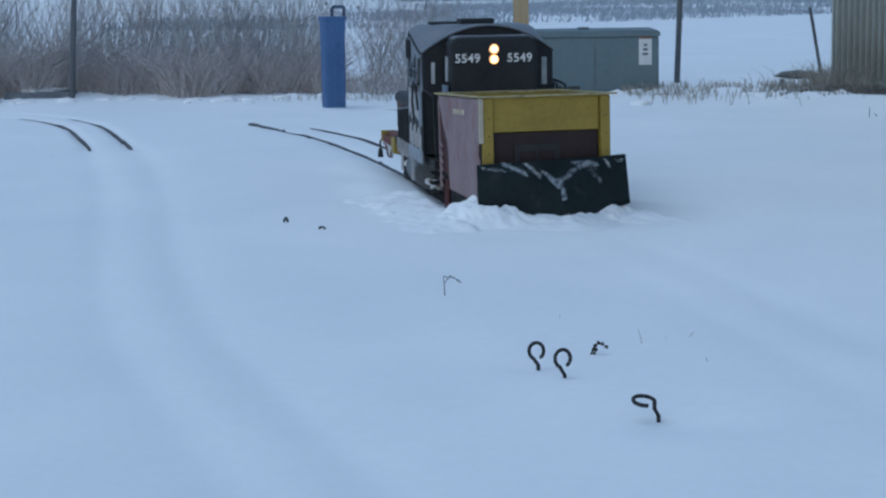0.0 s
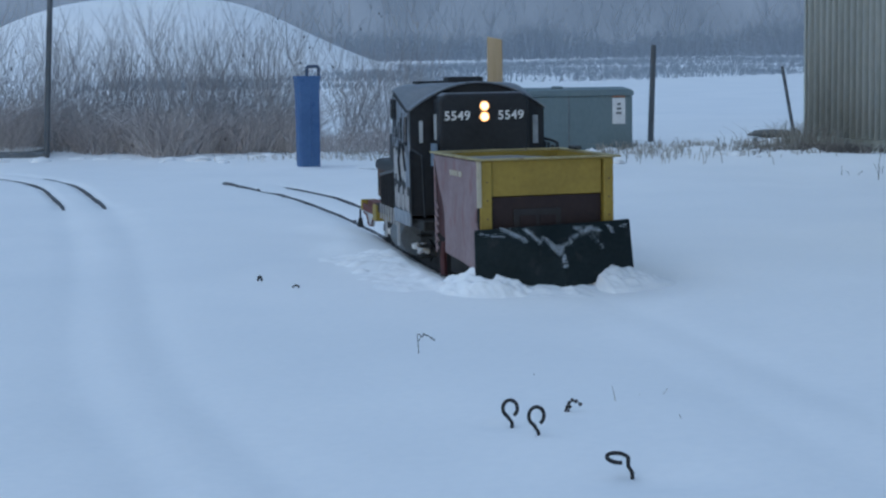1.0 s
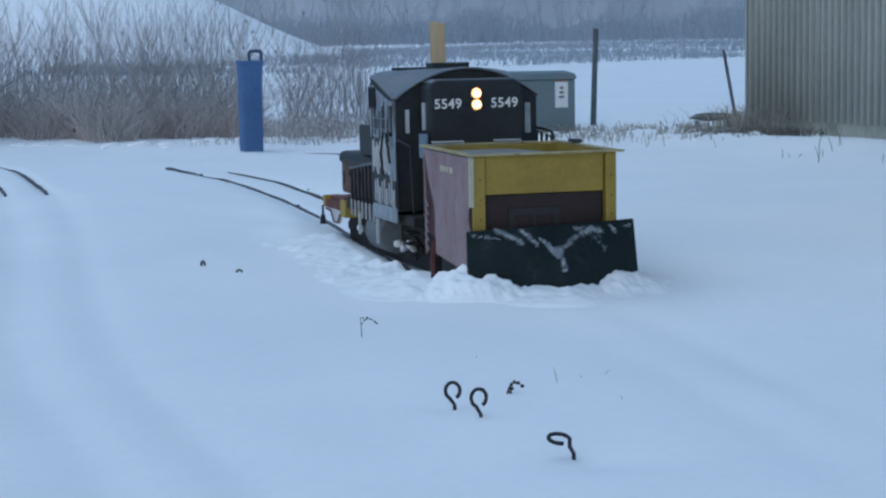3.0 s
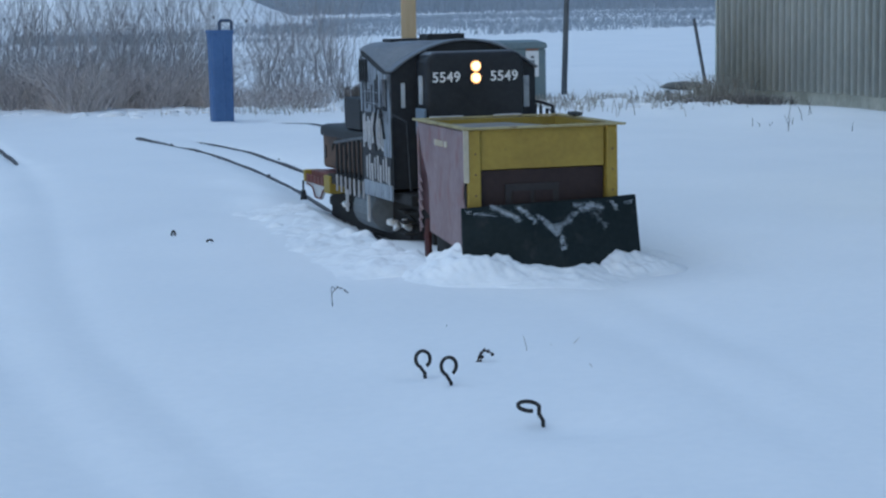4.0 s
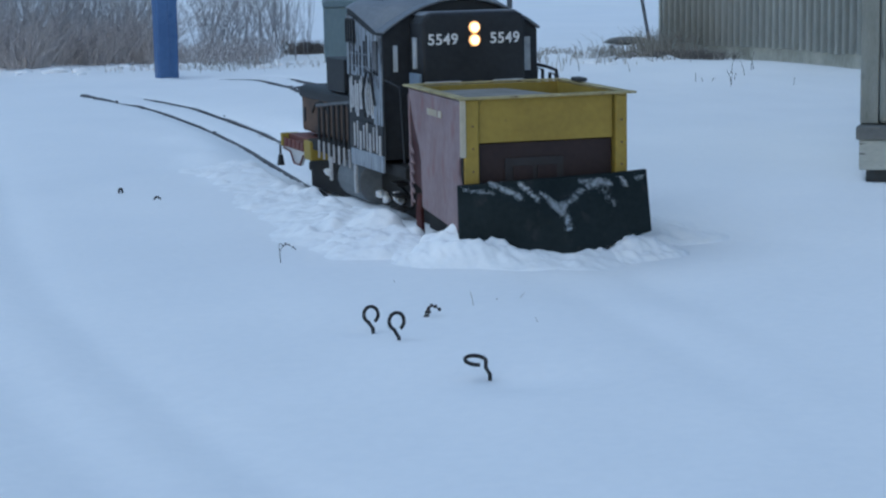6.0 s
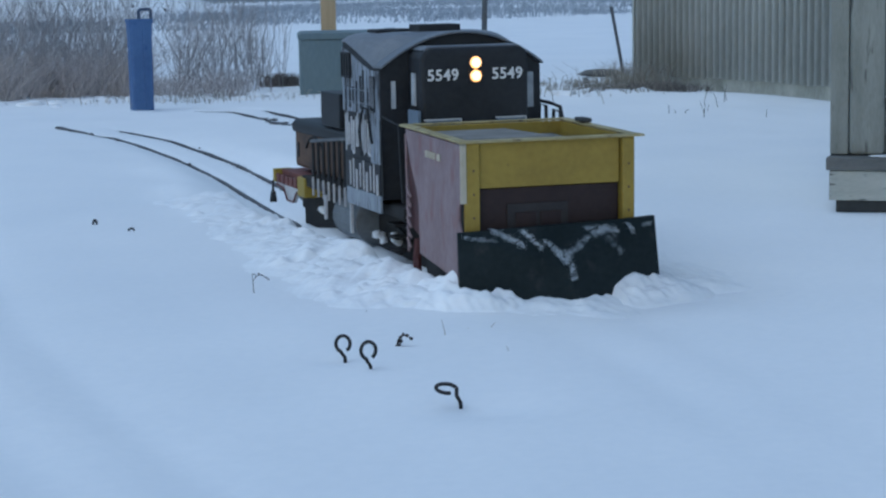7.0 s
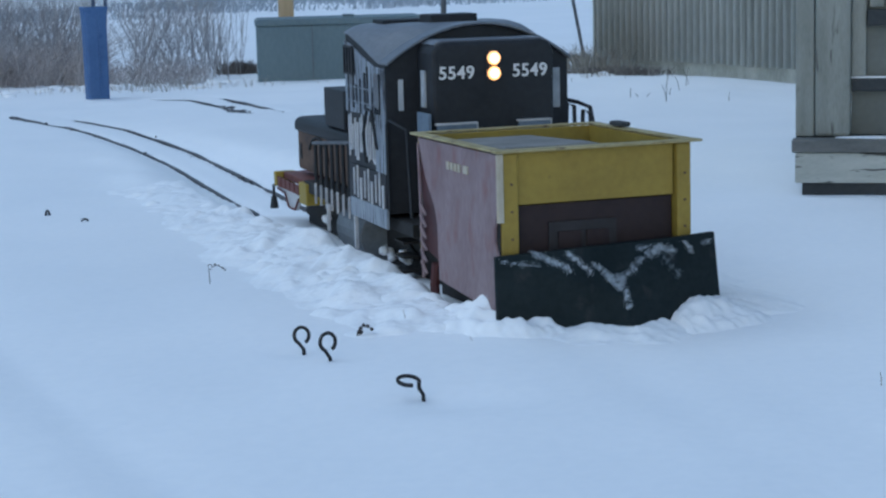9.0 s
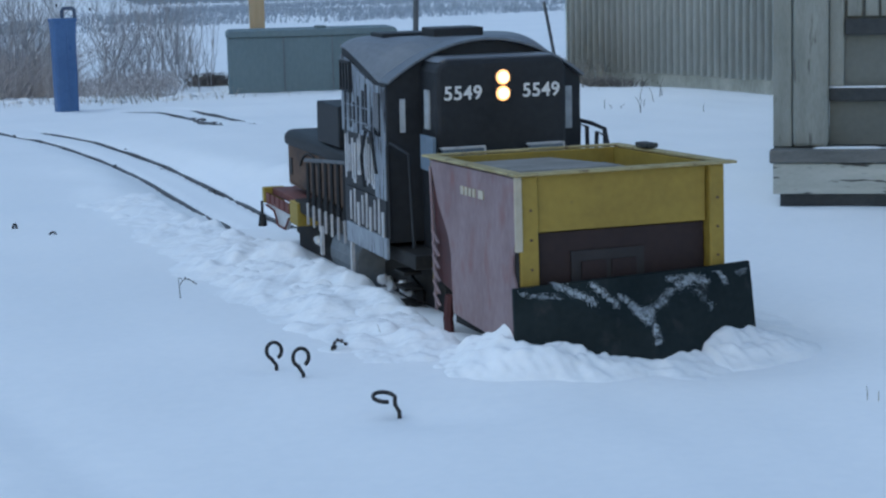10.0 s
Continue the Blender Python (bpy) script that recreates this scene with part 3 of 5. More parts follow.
rod_thing("bent_rod", loop(0.0140, 0.020), 0.0036, pose(0.166, 3.675, 0.0, 0, 0, -6), "black bent rod with an eye standing in snow")
rod_thing("bent_rod", loop(0.0148, 0.026), 0.0036, pose(0.210, 3.563, 0.0, 0, 0, 8), "black bent rod with a wide eye standing in snow")
ring = [(0.002, 0, -0.05), (0.001, 0, 0.006), (-0.006, 0, 0.018)]
for k in range(20):
    a = radians(-15 + 305 * k / 19)
    ring.append((-0.024 + 0.0185 * math.cos(a), 0.020 * math.sin(a) * 0.5, 0.0305 + 0.0062 * math.sin(a) - 0.10 * (-0.024 + 0.0185 * math.cos(a) + 0.006)))
rod_thing("bent_rod", ring, 0.0036, pose(0.352, 3.245, 0.0), "black bent rod leaning over with a flattened eye")
arc = [(0.009 * math.cos(radians(a)), 0, 0.004 + 0.015 * math.sin(radians(a))) for a in range(190, -11, -20)]
rod_thing("bent_rod", [(p[0] * 0.62, 0, p[2] * 1.05) for p in arc], 0.0036, pose(-0.497, 5.93, 0.0), "black rod hoop almost buried in snow")
rod_thing("bent_rod", [(p[0] * 0.95, 0, p[2] * 0.42) for p in arc], 0.0030, pose(-0.377, 5.79, 0.0), "low black rod hoop almost buried in snow")


def weed(name, lines, at, r, material, label, blobs=()):
    bm = B()
    for ln in lines:
        tube(bm, ln, r, 5, r * 0.45)
    for k, (c, s) in enumerate(blobs):
        lump(bm, c, (s, s, s), k + 2, 0.4, 1)
    return solid(name, bm, material, label, "dead weed", "dead weeds in the snow", at=at)


weed("dead_weed", [[(0, 0, -0.03), (-0.002, 0, 0.02), (-0.004, 0, 0.044)], [(-0.004, 0, 0.044), (0.002, 0, 0.045), (0.006, 0, 0.038), (0.0, 0, 0.031), (-0.003, 0, 0.026)], [(0.006, 0, 0.038), (0.013, 0.002, 0.043), (0.022, 0.002, 0.040), (0.036, 0.003, 0.030)]], pose(-0.008, 4.563, 0), 0.0013, SEED,
     "bent dead weed stalk with a drooping head", [((0.012, 0.002, 0.044), 0.003), ((0.020, 0.002, 0.041), 0.0026), ((0.030, 0.003, 0.035), 0.003), ((0.036, 0.003, 0.030), 0.0026)])
weed("dead_weed", [[(-0.006, 0, -0.02), (0.0, 0, 0.012), (0.006, 0, 0.026), (0.014, 0, 0.034), (0.024, 0, 0.030), (0.030, 0, 0.024)], [(0.004, 0, -0.02), (0.004, 0, 0.01), (0.010, 0, 0.022)]], pose(0.279, 3.765, 0), 0.0020, SEED,
     "dark curled fern-like dead weed", [((x, 0, z), 0.0043) for x, z in ((-0.003, 0.003), (0.0, 0.009), (0.004, 0.004), (0.006, 0.012), (0.004, 0.020), (0.009, 0.020), (0.008, 0.028), (0.014, 0.033), (0.022, 0.031), (0.030, 0.025))])
for tx, ty, hgt, ln in ((0.39, 3.85, 0.045, -0.010), (0.45, 3.91, 0.016, -0.008), (0.489, 3.935, 0.022, 0.016), (0.499, 3.66, 0.022, -0.008), (0.244, 4.203, 0.010, 0.0), (1.147, 3.18, 0.02, -0.003), (1.162, 3.17, 0.012, 0.0), (2.216, 10.02, 0.05, 0.0), (2.25, 9.98, 0.03, -0.02), (2.28, 9.95, 0.03, 0.03), (2.317, 9.65, 0.10, 0.01), (2.35, 9.75, 0.11, -0.03), (2.42, 10.0, 0.06, 0.01), (2.603, 9.49, 0.07, 0.005), (2.47, 10.3, 0.16, 0.03), (2.62, 10.45, 0.17, 0.02), (2.66, 10.5, 0.14, -0.04), (2.53, 10.2, 0.12, -0.03)):
    hgt *= 0.65 if ty > 9 else 1.0
    weed("twig", [[(0, 0, -0.03), (ln * 0.4, 0, hgt * 0.5), (ln, 0, hgt)]], pose(tx, ty, 0.01 if ty > 10 else 0.0), 0.0011 if ty < 5 else 0.0021, SEED if ty > 5 else STRAW if hgt < 0.05 and tx > 0.38 else SEED, "thin dead twig standing in snow")


# ---------------------------------------------------------------- poles, post, boxes behind the yard
def make_blue_post():
    t = thing("blue_post", "blue tapered plastic post with a handle loop on top", "utility post", at=pose(-0.630, 11.14, 0, 0, 0, 14))
    bm = B()
    w0, w1 = 0.060, 0.068
    v = []
    for z, w in ((-0.05, w0), (0.10, 0.061), (0.42, 0.063), (0.525, w1)):
        v.append([bm.verts.new((x * w, y * w, z)) for x, y in ((-1, -1), (1, -1), (1, 1), (-1, 1))])
    for a, b in zip(v, v[1:]):
        for k in range(4):
            bm.faces.new((a[k], a[(k + 1) % 4], b[(k + 1) % 4], b[k]))
    bm.faces.new(v[0][::-1])
    bm.faces.new(v[-1])
    body = part("body", bm, BLUE, t, bevel=0.014)
    bm = B()
    box(bm, -0.070, 0.070, -0.070, 0.070, 0.508, 0.528)
    part("lid", bm, BLUE, t, bevel=0.006)
    bm = B()
    box(bm, 0.005, 0.014, -0.067, -0.055, 0.03, 0.50)
    part("rib", bm, BLUE, body, bevel=0.003)
    bm = B()
    tube(bm, [(0.0, 0, 0.52), (0.0, 0, 0.572), (0.008, 0, 0.582), (0.062, 0, 0.582), (0.070, 0, 0.572), (0.070, 0, 0.52)], 0.010, 8)
    part("handle", bm, GREY_HANDLE, t, "grey handle loop")


make_blue_post()


def make_green_box():
    t = thing("utility_box", "grey-green steel utility box with a white label", "utility box", at=pose(0.826, 12.02, 0, 0, 0, -1.0))
    bm = B()
    box(bm, -0.52, 0.52, 0.0, 0.55, -0.05, 0.36)
    body = part("body", bm, GREEN, t, bevel=0.012)
    bm = B()
    prism(bm, [(-0.528, 0.36), (0.528, 0.36), (0.528, 0.385), (0.51, 0.40), (-0.51, 0.40), (-0.528, 0.385)], -0.01, 0.56)
    part("lid", bm, GREEN, t, bevel=0.006)
    bm = B()
    box(bm, 0.12, 0.126, -0.004, 0.0, 0.0, 0.36)
    part("seam", bm, TANK, body)
    bm = B()
    box(bm, -0.18, -0.174, -0.004, 0.0, 0.0, 0.36)
    part("seam", bm, TANK, body)
    bm = B()
    box(bm, 0.395, 0.475, -0.004, 0.0, 0.185, 0.345)
    lab = part("label_sheet", bm, LABEL, t, "white label sheet")
    bm = B()
    for k in range(3):
        box(bm, 0.425 - 0.004 * k, 0.447 + 0.002 * k, -0.007, -0.0045, 0.30 - 0.028 * k, 0.315 - 0.028 * k)
    part("print", bm, TANK, lab, "faint grey print")
    bm = B()
    box(bm, 0.395, 0.475, -0.004, 0.0, 0.350, 0.358)
    part("sticker", bm, ORANGE, t, "faded orange sticker")
    bm = B()
    box(bm, 0.03, 0.10, 0.2, 0.3, 0.40, 0.415)
    part("lifting_lug", bm, GREEN, t, bevel=0.004)


make_green_box()


def make_pole(name, x0, y0, x1, z1, r, label, material=POLE, z0=-0.1):
    bm = B()
    cyl(bm, (0, 0, z0), ((x1 - x0), 0, z1), r, r * 0.9, 10)
    solid(name, bm, material, label, "pole", at=pose(x0, y0, 0), smooth=False, bevel=0.003)


make_pole("pole", -2.321, 12.04, -2.215, 1.7, 0.019, "tall thin grey steel pole beside a concrete block")
make_pole("pole", 1.575, 13.0, 1.602, 0.665, 0.021, "short grey wooden pole in the snow field")
make_pole("leaning_pole", 2.522, 12.70, 2.412, 0.515, 0.0125, "dark thin pole leaning beside the shed")
bm = B()
v = box(bm, 0.482, 0.582, 12.95, 13.05, -0.1, 0.70)
v[5].co.z, v[7].co.z, v[4].co.z, v[6].co.z = 0.715, 0.715, 0.735, 0.735
solid("wooden_post", bm, TAN, "pale tan sawn wooden post behind the utility box", "post", bevel=0.006)
bm = B()
box(bm, -2.745, -2.325, 12.05, 12.42, -0.05, 0.062)
blk = solid("concrete_block", bm, TANK, "low grey block capped with snow beside a pole", "block", bevel=0.012)
bm = B()
lump(bm, (-2.54, 12.24, 0.066), (0.18, 0.14, 0.022), 3, 0.3)
solid("snow_drift", bm, SNOW_LUMP, "snow lying on a low grey block", "snow", smooth=True)
bm = B()
cyl(bm, (2.218, 12.6, -0.05), (2.22, 12.6, 0.05), 0.018, 0.017, 10)
solid("stump", bm, GWOOD, "small grey wooden stump", "stump", bevel=0.003)
bm = B()
lump(bm, (2.42, 13.1, 0.05), (0.16, 0.06, 0.028), 9, 0.25)
solid("log", bm, GWOOD, "snow-dusted dark log near the shed", "log", smooth=True)


# ---------------------------------------------------------------- corrugated shed
def make_shed():
    t = thing("shed", "shed clad in grey-green corrugated steel on a concrete base", "shed", at=Matrix.Translation((2.494, 12.29, 0)) @ Euler((0, 0, math.atan2(-1.776, 0.794))).to_matrix().to_4x4())
    pitch, top = 0.0621, 2.6
    # local x runs along the long wall, local -y is the outside
    for k, (a, b) in enumerate(((0.0, 0.745), (0.745, 1.49), (1.49, 2.235), (2.235, 2.98), (2.98, 3.725), (3.725, 4.47))):
        bm = B()
        n = int(round((b - a) / pitch)) * 12
        rows = []
        low = 0.080 + 0.006 * (k % 2)
        for i in range(n + 1):
            x = a + (b - a) * i / n
            wave = math.sin(math.tau * x / pitch)
            y = 0.026 * math.copysign(abs(wave) ** 0.55, wave) - 0.003 * (k % 2)
            jag = low + 0.008 * noise.noise(Vector((x * 9, 0, 0)))
            rows.append([bm.verts.new((x, y, jag)), bm.verts.new((x, y, top)), bm.verts.new((x, y + 0.003, top)), bm.verts.new((x, y + 0.003, jag))])
        for p, q in zip(rows, rows[1:]):
            for j in range(4):
                bm.faces.new((p[j], p[(j + 1) % 4], q[(j + 1) % 4], q[j]))
        part("panel", bm, SIDING, t, smooth=True)
    bm = B()
    box(bm, -0.012, 4.5, 0.004, 0.14, -0.2, 0.100)
    part("foundation", bm, CONC, t, "weathered pale concrete base", bevel=0.008)
    bm = B()
    box(bm, -0.012, 4.47, 0.03, 0.10, 0.101, 2.58)
    part("wall_core", bm, DWOOD, t)
    bm = B()
    box(bm, -0.016, 0.0, -0.014, 3.0, 0.03, 2.6)
    part("end_wall", bm, SIDING, t)
    bm = B()
    box(bm, -0.25, 4.6, -0.2, 3.1, 2.6, 2.66)
    part("roof", bm, SIDING, t)
    bm = B()
    box(bm, 4.48, 4.52, 0.0, 3.0, -0.2, 2.6)
    part("end_wall", bm, SIDING, t)
    bm = B()
    box(bm, -0.016, 4.5, 2.96, 3.0, -0.2, 2.6)
    part("back_wall", bm, SIDING, t)


make_shed()


# ---------------------------------------------------------------- porch with deck
def make_porch():
    yaw = -21.0
    base = pose(1.762, 5.70, 0, 0, 0, yaw)
    deck = thing("deck", "small weathered wooden deck edge with chipped white paint", "deck", at=base)
    bm = B()
    box(bm, 0.0, 1.9, 0.0, 0.06, 0.134, 0.174)
    part("edge_plank", bm, GWOOD, deck, "grey weathered cap plank", bevel=0.005)
    for k in range(1, 7):
        bm = B()
        box(bm, 0.004, 1.9, 0.066 + 0.14 * (k - 1), 0.200 + 0.14 * (k - 1), 0.136, 0.172)
        part("plank", bm, GWOOD, deck, bevel=0.004)
    bm = B()
    box(bm, 0.010, 1.9, 0.012, 0.045, 0.040, 0.132)
    part("fascia", bm, PWOOD_H, deck, "chipped white fascia board", bevel=0.003)
    bm = B()
    box(bm, 0.010, 0.045, 0.048, 0.90, 0.040, 0.132)
    part("end_fascia", bm, PWOOD_H, deck, bevel=0.003)
    bm = B()
    box(bm, 0.030, 1.9, 0.035, 0.80, -0.06, 0.038)
    part("skirt", bm, DWOOD, deck, "dark base timber", bevel=0.003)
    bm = B()
    for k in range(9):
        lump(bm, (0.24 + 0.19 * k, 0.060, 0.174), (0.11, 0.030, 0.005), k + 1, 0.35, 2)
    solid("deck_snow", bm, SNOW_LUMP, "thin snow lying along the deck edge", "snow", at=base, smooth=True)
    house = thing("porch_house", "little wooden building with weathered white trim and grey panels", "building", at=base @ Matrix.Translation((-0.036, 0.09, 0)))
    bm = B()
    box(bm, 0.042, 0.098, 0.0, 0.03, 0.176, 2.2)
    part("corner_board", bm, PWOOD, house, bevel=0.003)
    bm = B()
    box(bm, 0.102, 0.208, -0.012, 0.09, 0.176, 2.2)
    part("post", bm, PWOOD, house, "weathered post with rounded edges", bevel=0.012)
    bm = B()
    box(bm, 0.045, 0.075, 0.032, 1.6, 0.176, 2.2)
    part("side_wall", bm, PWOOD, house)
    bm = B()
    box(bm, 0.209, 1.9, 0.06, 0.10, 0.176, 2.2)
    part("wall", bm, PANEL, house)
    bm = B()
    box(bm, 0.209, 0.252, 0.034, 0.058, 0.352, 2.2)
    part("trim", bm, PWOOD, house, bevel=0.003)
    for z0, z1, x0 in ((0.312, 0.352, 0.209), (0.512, 0.560, 0.256), (0.76, 0.80, 0.256), (1.1, 1.14, 0.256)):
        bm = B()
        box(bm, x0, 1.9, 0.022, 0.058, z0, z1)
        part("cross_rail", bm, DWOOD, house, "dark grey cross rail", bevel=0.003)
    for k in range(7):
        bm = B()
        box(bm, 0.262 + 0.05 * k + 0.004 * (k % 2), 0.304 + 0.05 * k, 0.046, 0.058, 0.566, 0.756)
        part("batten", bm, PWOOD, house, bevel=0.002)
    bm = B()
    box(bm, -0.2, 2.0, -0.25, 1.8, 2.2, 2.26)
    part("roof", bm, GWOOD, house)
    bm = B()
    for k in range(6):
        lump(bm, (0.30 + 0.26 * k, 0.036, 0.353), (0.16, 0.014, 0.004), k + 20, 0.3, 2)
    solid("ledge_snow", bm, SNOW_LUMP, "thin snow on a dark wall rail", "snow", at=base @ Matrix.Translation((-0.036, 0.09, 0)), smooth=True)


make_porch()


# ---------------------------------------------------------------- rolling stock
def make_wheel(parent, x, y, r=0.046, z=0.034):
    bm = B()
    s = 1 if x > 0 else -1
    cyl(bm, (x, y, z), (x + s * 0.020, y, z), r, r * 0.98, 20)
    cyl(bm, (x - s * 0.006, y, z), (x, y, z), r * 1.12, r * 1.12, 20)
    cyl(bm, (x + s * 0.020, y, z), (x + s * 0.030, y, z), r * 0.35, r * 0.3, 12)
    return part("wheel", bm, BLACK_ROUGH, parent, bevel=0.002)


def make_truck(parent, yc, c=0.0, base=0.15, half=0.125):
    bm = B()
    for s in (-1, 1):
        x = c + s * half
        slab(bm, [(yc - base * 0.5 - 0.04, 0.045), (yc - base * 0.5 - 0.04, 0.020), (yc - base * 0.5 + 0.03, 0.015), (yc - 0.03, -0.005), (yc + 0.03, -0.005), (yc + base * 0.5 - 0.03, 0.015), (yc + base * 0.5 + 0.04, 0.020), (yc + base * 0.5 + 0.04, 0.045), (yc + 0.03, 0.070), (yc - 0.03, 0.070)], x - 0.012, x + 0.012)
        for k in (-1, 0, 1):
            cyl(bm, (x, yc + 0.016 * k, 0.0), (x, yc + 0.016 * k, 0.055), 0.008, 0.008, 8)
    box(bm, c - half, c + half, yc - 0.025, yc + 0.025, 0.03, 0.065)
    tr = part("truck_frame", bm, BLACK_ROUGH, parent, "black grimy truck frame", bevel=0.002)
    for k in (-1, 1):
        bm = B()
        cyl(bm, (c - 0.10, yc + k * base * 0.5, 0.034), (c + 0.10, yc + k * base * 0.5, 0.034), 0.010, 0.010, 10)
        part("axle", bm, BLACK_ROUGH, tr)
        for s in (-1, 1):
            w = make_wheel(tr, c + s * 0.085, yc + k * base * 0.5)
    return tr


def make_gondola():
    g = thing("plow_car", "yellow box car with faded red sides pushing a black snow plow", "snow plow car", "plow train")
    hw, hl, L, zr = 0.208, 0.215, 0.487, 0.3775
    zb = 0.075
    # front end: yellow upper board, dark lower board, corner posts
    bm = B()
    box(bm, -0.174, 0.174, 0.012, 0.030, 0.266, zr - 0.004)
    part("front_board", bm, YELLOW, g, "chipped yellow front board", bevel=0.003)
    bm = B()
    box(bm, -0.174, 0.174, 0.022, 0.034, zb, 0.264)
    low = part("lower_front_board", bm, MAROON, g, "dark red-brown lower board", bevel=0.002)
    bm = B()
    box(bm, -0.105, 0.045, 0.017, 0.021, 0.150, 0.226)
    part("worn_plate", bm, PLATE, low, "worn dark plate")
    bm = B()
    for k in range(2):
        box(bm, -0.085 + 0.062 * k, -0.035 + 0.062 * k, 0.013, 0.0165, 0.165, 0.206)
    part("faded_mark", bm, MAROON, low, "faded grey marks")
    for s in (-1, 1):
        bm = B()
        x0, x1 = sorted((s * 0.176, hw if s > 0 else -hl))
        box(bm, x0, x1, 0.0, 0.032, zb, zr - 0.004)
        post = part("corner_post", bm, YELLOW, g, "yellow corner post", bevel=0.004)
        for k in range(3):
            bm = B()
            cyl(bm, (s * 0.192, -0.003, 0.20 + 0.055 * k), (s * 0.192, 0.002, 0.20 + 0.055 * k), 0.0026, 0.002, 8)
            part("bolt", bm, RUST, post)
    # side walls
    for s in (-1, 1):
        bm = B()
        x0, x1 = (hw - 0.012, hw - 0.001) if s > 0 else (0.001 - hl, 0.012 - hl)
        slab(bm, [(0.034, zb + 0.02), (0.034, zr - 0.004), (L, zr - 0.004), (L, 0.13), (0.36, zb + 0.03)], x0, x1)
        part("side_wall", bm, MAROON_GLOSS if s < 0 else YELLOW, g, "dark red side" if s < 0 else "yellow side", bevel=0.002)
    # faded plywood sheet over the side that shows, its rear edge cut in a curve
    bm = B()
    slab(bm, [(0.000, 0.258), (0.000, zr - 0.006), (0.462, zr - 0.006), (0.440, 0.330), (0.418, 0.285), (0.385, 0.250), (0.362, 0.222), (0.350, 0.190), (0.345, 0.070), (0.16, 0.058), (-0.012, 0.042), (-0.010, 0.150), (0.004, 0.172), (0.018, 0.195), (0.016, 0.222)], -hl - 0.009, -hl - 0.003)
    sheet = part("side_sheet", bm, PINK, g, "faded pinkish-red plywood sheet", bevel=0.0015)
    bm = B()
    for k, w in enumerate((0.034, 0.012, 0.012, 0.012, 0.018)):
        y = 0.165 + 0.021 * k + (0.010 if k else -0.012)
        box(bm, -hl - 0.0120, -hl - 0.0092, y, y + w * 0.55 + 0.006, 0.318, 0.334)
    part("faded_lettering", bm, CREAM, sheet, "faded white unreadable lettering")
    bm = B()
    box(bm, -hl - 0.0105, -hl + 0.004, -0.008, -0.0005, 0.235, zr - 0.004)
    part("edge_strip", bm, CREAM, g, "cream front edge strip", bevel=0.002)
    # Added plate, only there to keep the gap at the sheet edge dark.
    bm = B()
    box(bm, -hl - 0.0025, -hl - 0.0005, 0.002, 0.036, 0.09, 0.262)
    part("gap_fill_plate", bm, BLACK_ROUGH, g, "dark fill plate added behind the torn sheet edge")
    bm = B()
    cyl(bm, (-hl - 0.004, L - 0.015, zr - 0.02), (-hl - 0.006, L - 0.035, 0.06), 0.0036, 0.0036, 8)
    part("grab_pole", bm, PINK, g, "thin worn pole")
    # end wall, floor, load
    bm = B()
    box(bm, -hl, hw, L - 0.014, L, 0.12, zr - 0.004)
    part("rear_wall", bm, YELLOW, g, bevel=0.002)
    bm = B()
    box(bm, -hl + 0.012, hw - 0.012, 0.036, L - 0.016, 0.31, 0.325)
    part("floor", bm, MAROON, g)
    bm = B()
    v = box(bm, -0.165, 0.045, 0.10, L - 0.03, 0.330, 0.362)
    for k in (4, 5):
        v[k].co.z += 0.012
    part("load_slab", bm, CONCRETE, g, "grey slab lying in the car", bevel=0.006)
    bm = B()
    box(bm, 0.065, 0.17, 0.20, L - 0.03, 0.326, 0.345)
    part("load_block", bm, GWOOD, g, "dull brown timber in the car", bevel=0.006)
    # rim flanges
    for nm, c in (("front", (-0.231, 0.226, -0.018, 0.014)), ("back", (-0.229, 0.222, L - 0.006, L + 0.012)), ("left", (-0.229, -0.203, 0.016, L - 0.008)), ("right", (0.196, 0.222, 0.016, L - 0.008))):
        bm = B()
        box(bm, *c, zr - 0.003, zr + 0.0025)
        part("rim", bm, RIM, g, "dull yellow rim flange", bevel=0.002)
    bm = B()
    box(bm, 0.192, 0.218, L * 0.62, L * 0.74, zr + 0.005, zr + 0.015)
    part("rim_bracket", bm, DWOOD, g, bevel=0.003)
    # plow: straight top edge, wedge point forward at the bottom
    bm = B()
    xl, xr, xt = -0.237, 0.250, 0.015
    zt, zl = 0.176, -0.05
    # top left, inner tops, top right, bottom right, point, bottom left, foot of the middle facet
    front = [(xl, -0.020, zt - 0.006), (-0.115, -0.022, zt - 0.002), (0.170, -0.022, zt + 0.006), (xr, -0.020, zt + 0.010), (xr + 0.012, -0.026, zl + 0.082), (xt, -0.118, zl + 0.040), (xl, -0.026, zl + 0.080), (xt, -0.088, 0.080)]
    facets = ((0, 1, 7), (1, 2, 7), (2, 3, 7), (3, 4, 7), (4, 5, 7), (5, 6, 7), (6, 0, 7))
    fv = [bm.verts.new(p) for p in front]
    bv = [bm.verts.new((p[0], p[1] + 0.012, p[2])) for p in front]
    for a in facets:
        bm.faces.new([fv[k] for k in a])
        bm.faces.new([bv[k] for k in a[::-1]])
    for a, b in ((0, 1), (1, 2), (2, 3), (3, 4), (4, 5), (5, 6), (6, 0)):
        bm.faces.new((fv[a], fv[b], bv[b], bv[a]))
    plow = part("plow_blade", bm, PLOW, g, "black steel plow blade streaked with snow", bevel=0.002)
    # snow caked on the blade
    rnd = random.Random(4)

